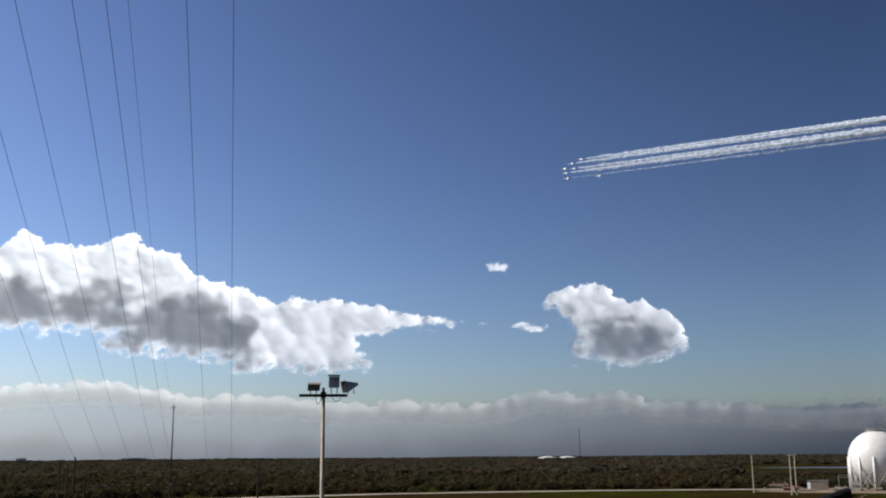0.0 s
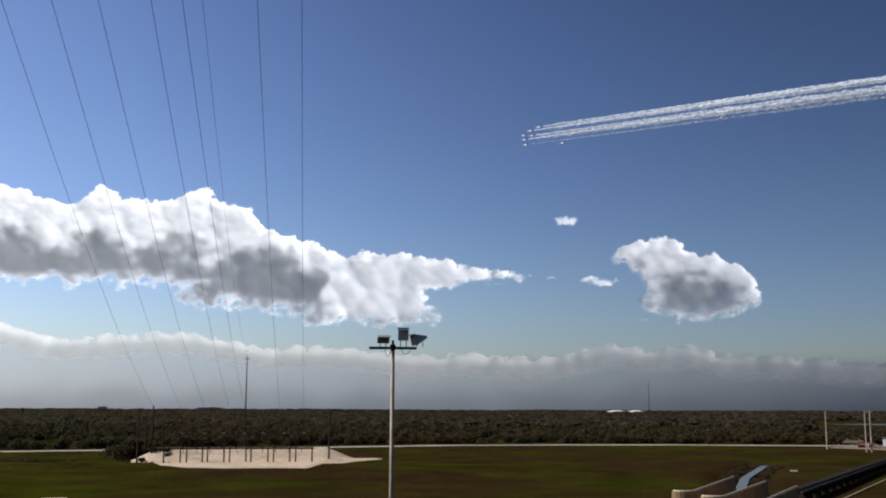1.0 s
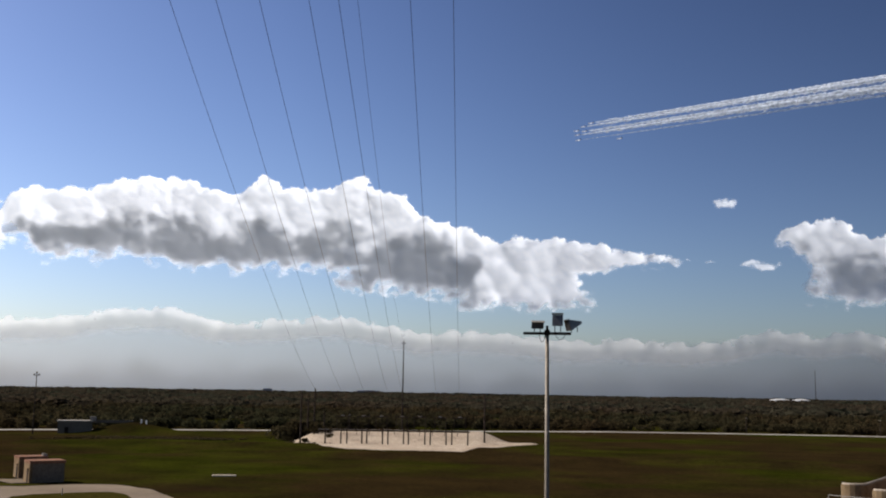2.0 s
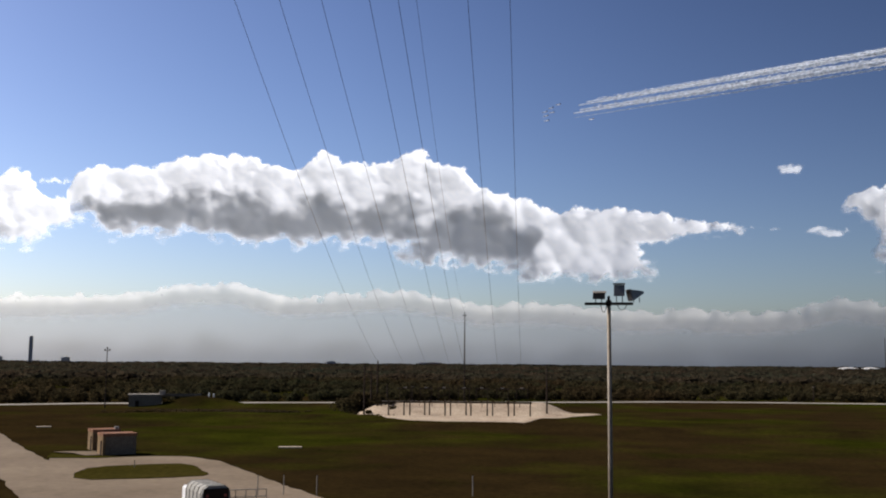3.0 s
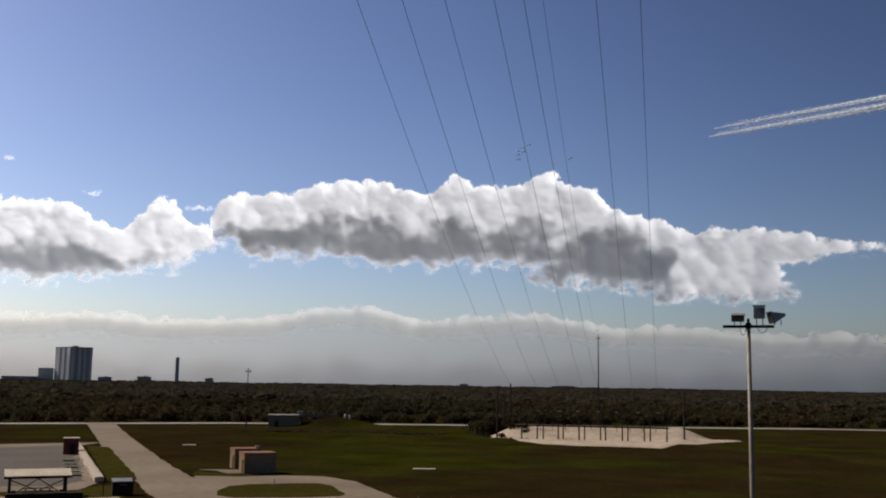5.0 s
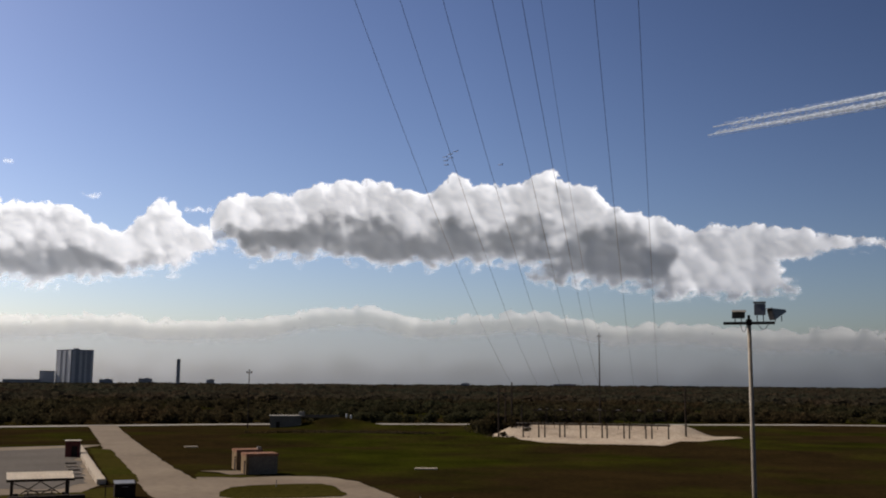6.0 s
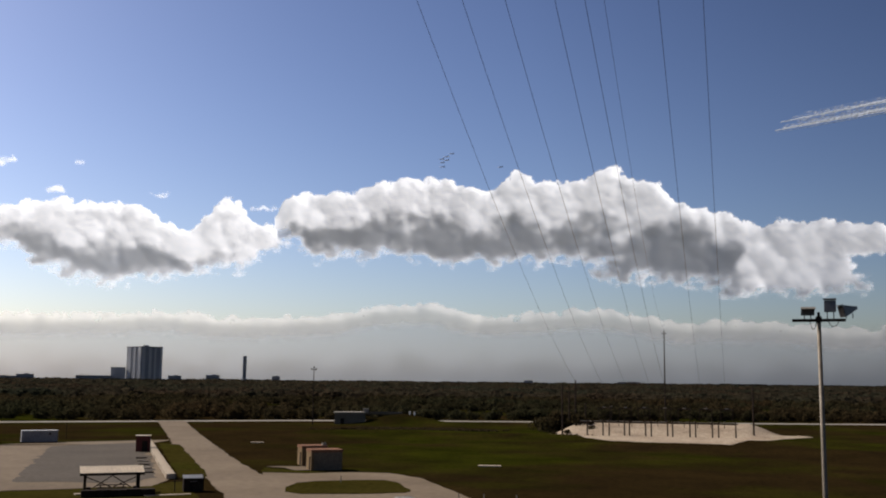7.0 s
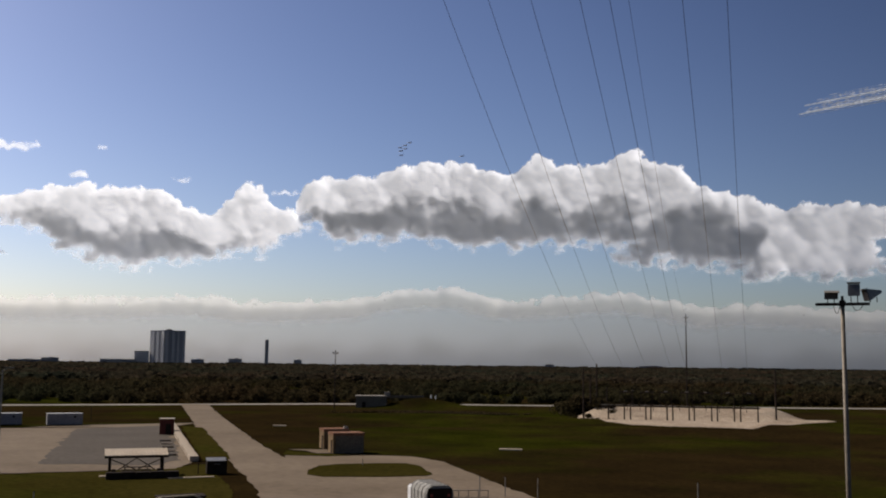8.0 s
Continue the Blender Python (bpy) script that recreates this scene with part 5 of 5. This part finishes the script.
def fighter(name):
    t = thing(name, Matrix(), "white and dark blue fighter jet in close formation", "jet", "jets in formation")
    bm = B()
    rings = ((-7.5, 0.05, 0), (-6.3, 0.42, 0.0), (-4.5, 0.66, 0.08), (-2, 0.85, 0.1), (1.5, 0.95, 0.0), (5, 0.8, 0), (7.2, 0.55, 0))
    loops = [[bm.verts.new((x, r * math.cos(2 * math.pi * i / 12), z + r * 0.9 * math.sin(2 * math.pi * i / 12))) for i in range(12)] for x, r, z in rings]
    for a, b in zip(loops, loops[1:]):
        for i in range(12):
            k = (i + 1) % 12
            bm.faces.new((a[i], a[k], b[k], b[i]))
    bm.faces.new(loops[-1])
    bmesh.ops.recalc_face_normals(bm, faces=bm.faces)
    part("fuselage", bm, JET_WHITE, t, "", True)
    bm = B()
    bmesh.ops.create_uvsphere(bm, u_segments=12, v_segments=8, radius=1, matrix=pose(-3.6, 0, 0.75) @ Matrix.Diagonal((1.6, 0.42, 0.45, 1)))
    part("canopy", bm, JET_DARK, t, "", True)

    def blade(pts, thick, mat, nm):
        bm = B()
        up = [bm.verts.new(Vector(p) + Vector(thick)) for p in pts]
        dn = [bm.verts.new(Vector(p) - Vector(thick)) for p in pts]
        bm.faces.new(up)
        bm.faces.new(dn[::-1])
        for i in range(len(pts)):
            k = (i + 1) % len(pts)
            bm.faces.new((up[i], dn[i], dn[k], up[k]))
        bmesh.ops.recalc_face_normals(bm, faces=bm.faces)
        part(nm, bm, mat, t)

    for s in (-1, 1):
        blade([(-1.6, 0.7 * s, 0), (2.2, 5.0 * s, 0), (3.5, 5.0 * s, 0), (3.6, 0.7 * s, 0)], (0, 0, 0.09), JET_WHITE, "wing")
        blade([(4.6, 0.6 * s, 0), (6.6, 2.8 * s, -0.2), (7.5, 2.8 * s, -0.2), (7.4, 0.6 * s, 0)], (0, 0, 0.06), JET_DARK, "tailplane")
        part("missile_rail", rod(B(), (1.4, 5.05 * s, 0), (4.2, 5.05 * s, 0), 0.12, 0.08, 8), JET_DARK, t)
    blade([(3.6, 0, 0.7), (6.2, 0, 3.3), (7.4, 0, 3.3), (7.1, 0, 0.6)], (0, 0.07, 0), JET_DARK, "tail_fin")
    part("intake", box(B(), (3.2, 0.9, 0.5), (-1.2, 0, -0.85), bevel=0.15), JET_DARK, t)
    part("nozzle", rod(B(), (7.1, 0, 0), (7.9, 0, 0), 0.55, 0.42, 12), DARK_STEEL, t)
    return t


def line_at(t):
    ts = [r[0] for r in JET_LINE]
    k = max(0, min(len(ts) - 2, int(np.searchsorted(ts, t)) - 1))
    pts = [Vector(r[1:]) for r in JET_LINE]

    def slope(i):
        i0, i1 = max(0, i - 1), min(len(ts) - 1, i + 1)
        return (pts[i1] - pts[i0]) / (ts[i1] - ts[i0])
    h = ts[k + 1] - ts[k]
    s = (t - ts[k]) / h
    a, b, ma, mb = pts[k], pts[k + 1], slope(k) * h, slope(k + 1) * h
    return a * (2 * s**3 - 3 * s * s + 1) + ma * (s**3 - 2 * s * s + s) + b * (3 * s * s - 2 * s**3) + mb * (s**3 - s * s)


def jet_place(j, t):
    x0, z0, x1, z1 = JETS[j]
    f = t / 8.0
    c = line_at(t)
    right = Vector((c.y, -c.x, 0)).normalized()
    return c + right * (x0 + (x1 - x0) * f) + Vector((0, 0, z0 + (z1 - z0) * f))


def jet_pose(j, t):
    a, b = jet_place(j, max(0, t - 0.1)), jet_place(j, min(8, t + 0.1))
    w = b - a
    yaw = math.degrees(math.atan2(-w.y, -w.x))
    p = jet_place(j, t)
    return pose(p.x, p.y, p.z, 42 - 6.5 * t, 0, yaw)


def plume(name, length, r0, r1, seed, label, group, n=None, body=1.0, grow=False):
    """A lumpy tube of smoke along x, from the jet's tail backwards."""
    n = n or max(6, int(length / 4))
    sides = 12
    v, f, th = [], [], []
    for i in range(n + 1):
        x = length * i / n
        k = min(1.0, x / 480.0) if grow else i / n
        for s in range(sides):
            a = 2 * math.pi * s / sides
            q = Vector((x * 0.09 + seed, math.cos(a) * 0.8, math.sin(a) * 0.8))
            r = (r0 + (r1 - r0) * k) * (0.7 + 0.9 * abs(noise.noise(q)) + 0.5 * noise.noise(q * 3))
            v.append((x, r * math.cos(a), r * math.sin(a)))
            th.append((0.85 if 0 < i < n else 0.45) * body + 0.3 * noise.noise(q * 1.3))
    for i in range(n):
        for s in range(sides):
            k = (s + 1) % sides
            f.append((i * sides + s, i * sides + k, (i + 1) * sides + k, (i + 1) * sides + s))
    me = bpy.data.meshes.new(name)
    me.from_pydata(v, [], f)
    at_ = me.attributes.new("thickness", "FLOAT", "POINT")
    at_.data.foreach_set("value", th)
    at_ = me.attributes.new("through", "FLOAT", "POINT")
    at_.data.foreach_set("value", [0.6] * len(v))
    me.materials.append(SMOKE)
    me.polygons.foreach_set("use_smooth", [True] * len(f))
    return tagged(new(name, me), label, "smoke", group)


jets = []
base = fighter("fighter_jet")
for j in range(len(JETS)):
    jets.append(base if j == 0 else copy_thing(base, Matrix()))
tagged(jets[-1], "lone white fighter jet trailing behind the formation")

# Each trail: which jet lays it, height offset, first and last radius.
TRAILS = [(0, -2.6, 1.2, 4.0), (1, 2.0, 1.2, 4.3), (3, -2.6, 1.3, 4.7), (4, 2.6, 1.3, 5.2), (5, 2.0, 0.45, 2.0)]
smoke = []
for k, (j, dz, r0, r1) in enumerate(TRAILS):
    body = 0.34 if k == 4 else 0.52
    old = plume("smoke_trail", 1200, r1 * 0.75, r1 * 1.2, 10.0 * k, "long white smoke trail hanging in the sky", "smoke trails", 280, body)
    fresh = plume("smoke_plume", 1150, r0, r1, 100.0 + 10 * k, "fresh white smoke plume drawn out by a jet", "fresh smoke", 330, body, True)
    smoke.append((j, dz, old, fresh, (-6.0, 0.0, -4.0, 0.0, 7.0)[k]))

# Thin strands that lie in the bands at first and drift apart as the smoke spreads.
strands = []
for k, (t_, rise, side_) in enumerate(((0, 9.0, 3.0), (0, -5.0, -4.0), (1, 4.0, 4.0), (2, 8.0, 2.0), (3, 4.0, -3.0))):
    j, dz, r0, r1 = TRAILS[t_]
    strand = plume("smoke_strand", 1200, r1 * 0.9, r1 * 1.7, 300.0 + 10 * k, "faint strand of white smoke drifting apart", "smoke strands", 300, 0.12)
    strands.append((j, dz, strand, (-6.0, 0.0, -4.0, 0.0)[t_], rise, side_))


def motions():
    times = [0.0, 0.5, 1.0, 1.5, 2.0, 2.5, 3.0, 3.5, 4.0, 4.5, 5.0, 5.5, 6.0, 6.5, 7.0, 7.5, 8.0]
    for j, jet in enumerate(jets):
        walk(jet, [(t, jet_pose(j, t)) for t in times])
    for j, dz, old, fresh, gather in smoke:
        def tail(t):
            return jet_place(j, t) + (jet_place(j, max(0.0, t - 0.1)) - jet_place(j, max(0.0, t - 0.1) + 0.2)).normalized() * 11

        def along(p, w):
            return Matrix.Translation(p) @ w.to_track_quat("X", "Z").to_matrix().to_4x4()
        way0 = (jet_place(j, 0.0) - jet_place(j, 0.3)).normalized()
        join = tail(0.0) + way0 * 480 + Vector((0, 0, dz))
        # The smoke sinks as it hangs, the older end further; the streams gather into two bands.
        down = [(0.0, 0.0), (1.0, 0.0), (2.0, -7.0), (SMOKE_OFF, -13.0), (3.5, -25.0), (4.5, -34.0), (6.5, -42.0), (8.0, -47.0)]

        def sunk(t):
            return Vector((0, 0, float(np.interp(t, [a for a, _ in down], [b for _, b in down]))))

        def tail_sunk(t):
            z = float(np.interp(t, (SMOKE_OFF, 4.5, 6.5, 8.0), (0.0, -13.0, -21.0, -26.0)))
            return tail(min(t, SMOKE_OFF)) + Vector((0, 0, z + gather * min(1.0, max(0.0, t - SMOKE_OFF) / 2.0)))
        walk(old, [(t, along(join + sunk(t) + Vector((0, 0, gather * min(1.0, max(0.0, t - SMOKE_OFF) / 2.0))), way0)) for t, _ in down])
        times = [0.0, 0.5, 1.0, 1.5, 2.0, 2.4, SMOKE_OFF, SMOKE_OFF + 0.034, 3.5, 4.5, 5.5, 6.5, 8.0]
        walk(fresh, [(t, along(tail_sunk(t), join + sunk(t) + way0 * 200 - tail_sunk(t))) for t in times])

    for j, dz, strand, gather, rise, side_ in strands:
        way = (jet_place(j, 0.0) - jet_place(j, 0.3)).normalized()
        rows = []
        for t in (0.0, 1.0, 2.0, SMOKE_OFF, 3.5, 4.5, 5.5, 6.5, 8.0):
            f = max(0.0, t - SMOKE_OFF) / 5.27
            fall = float(np.interp(t, (0.0, 1.0, SMOKE_OFF, 4.5, 6.5, 8.0), (0.0, 0.0, 0.0, -13.0, -21.0, -26.0)))
            head = jet_place(j, min(t, SMOKE_OFF))
            back = (jet_place(j, 0.0) + way * 680 + Vector((0, 0, dz - 40.0 * min(1.0, t / 6.5)))) - head
            p = head + back.normalized() * (30 + abs(rise) * 2.2) + Vector((side_ * f, 0, fall + gather * min(1.0, f * 2.6) + rise * f * 1.3))
            rows.append((t, Matrix.Translation(p) @ back.to_track_quat("X", "Z").to_matrix().to_4x4()))
        walk(strand, rows)


motions()
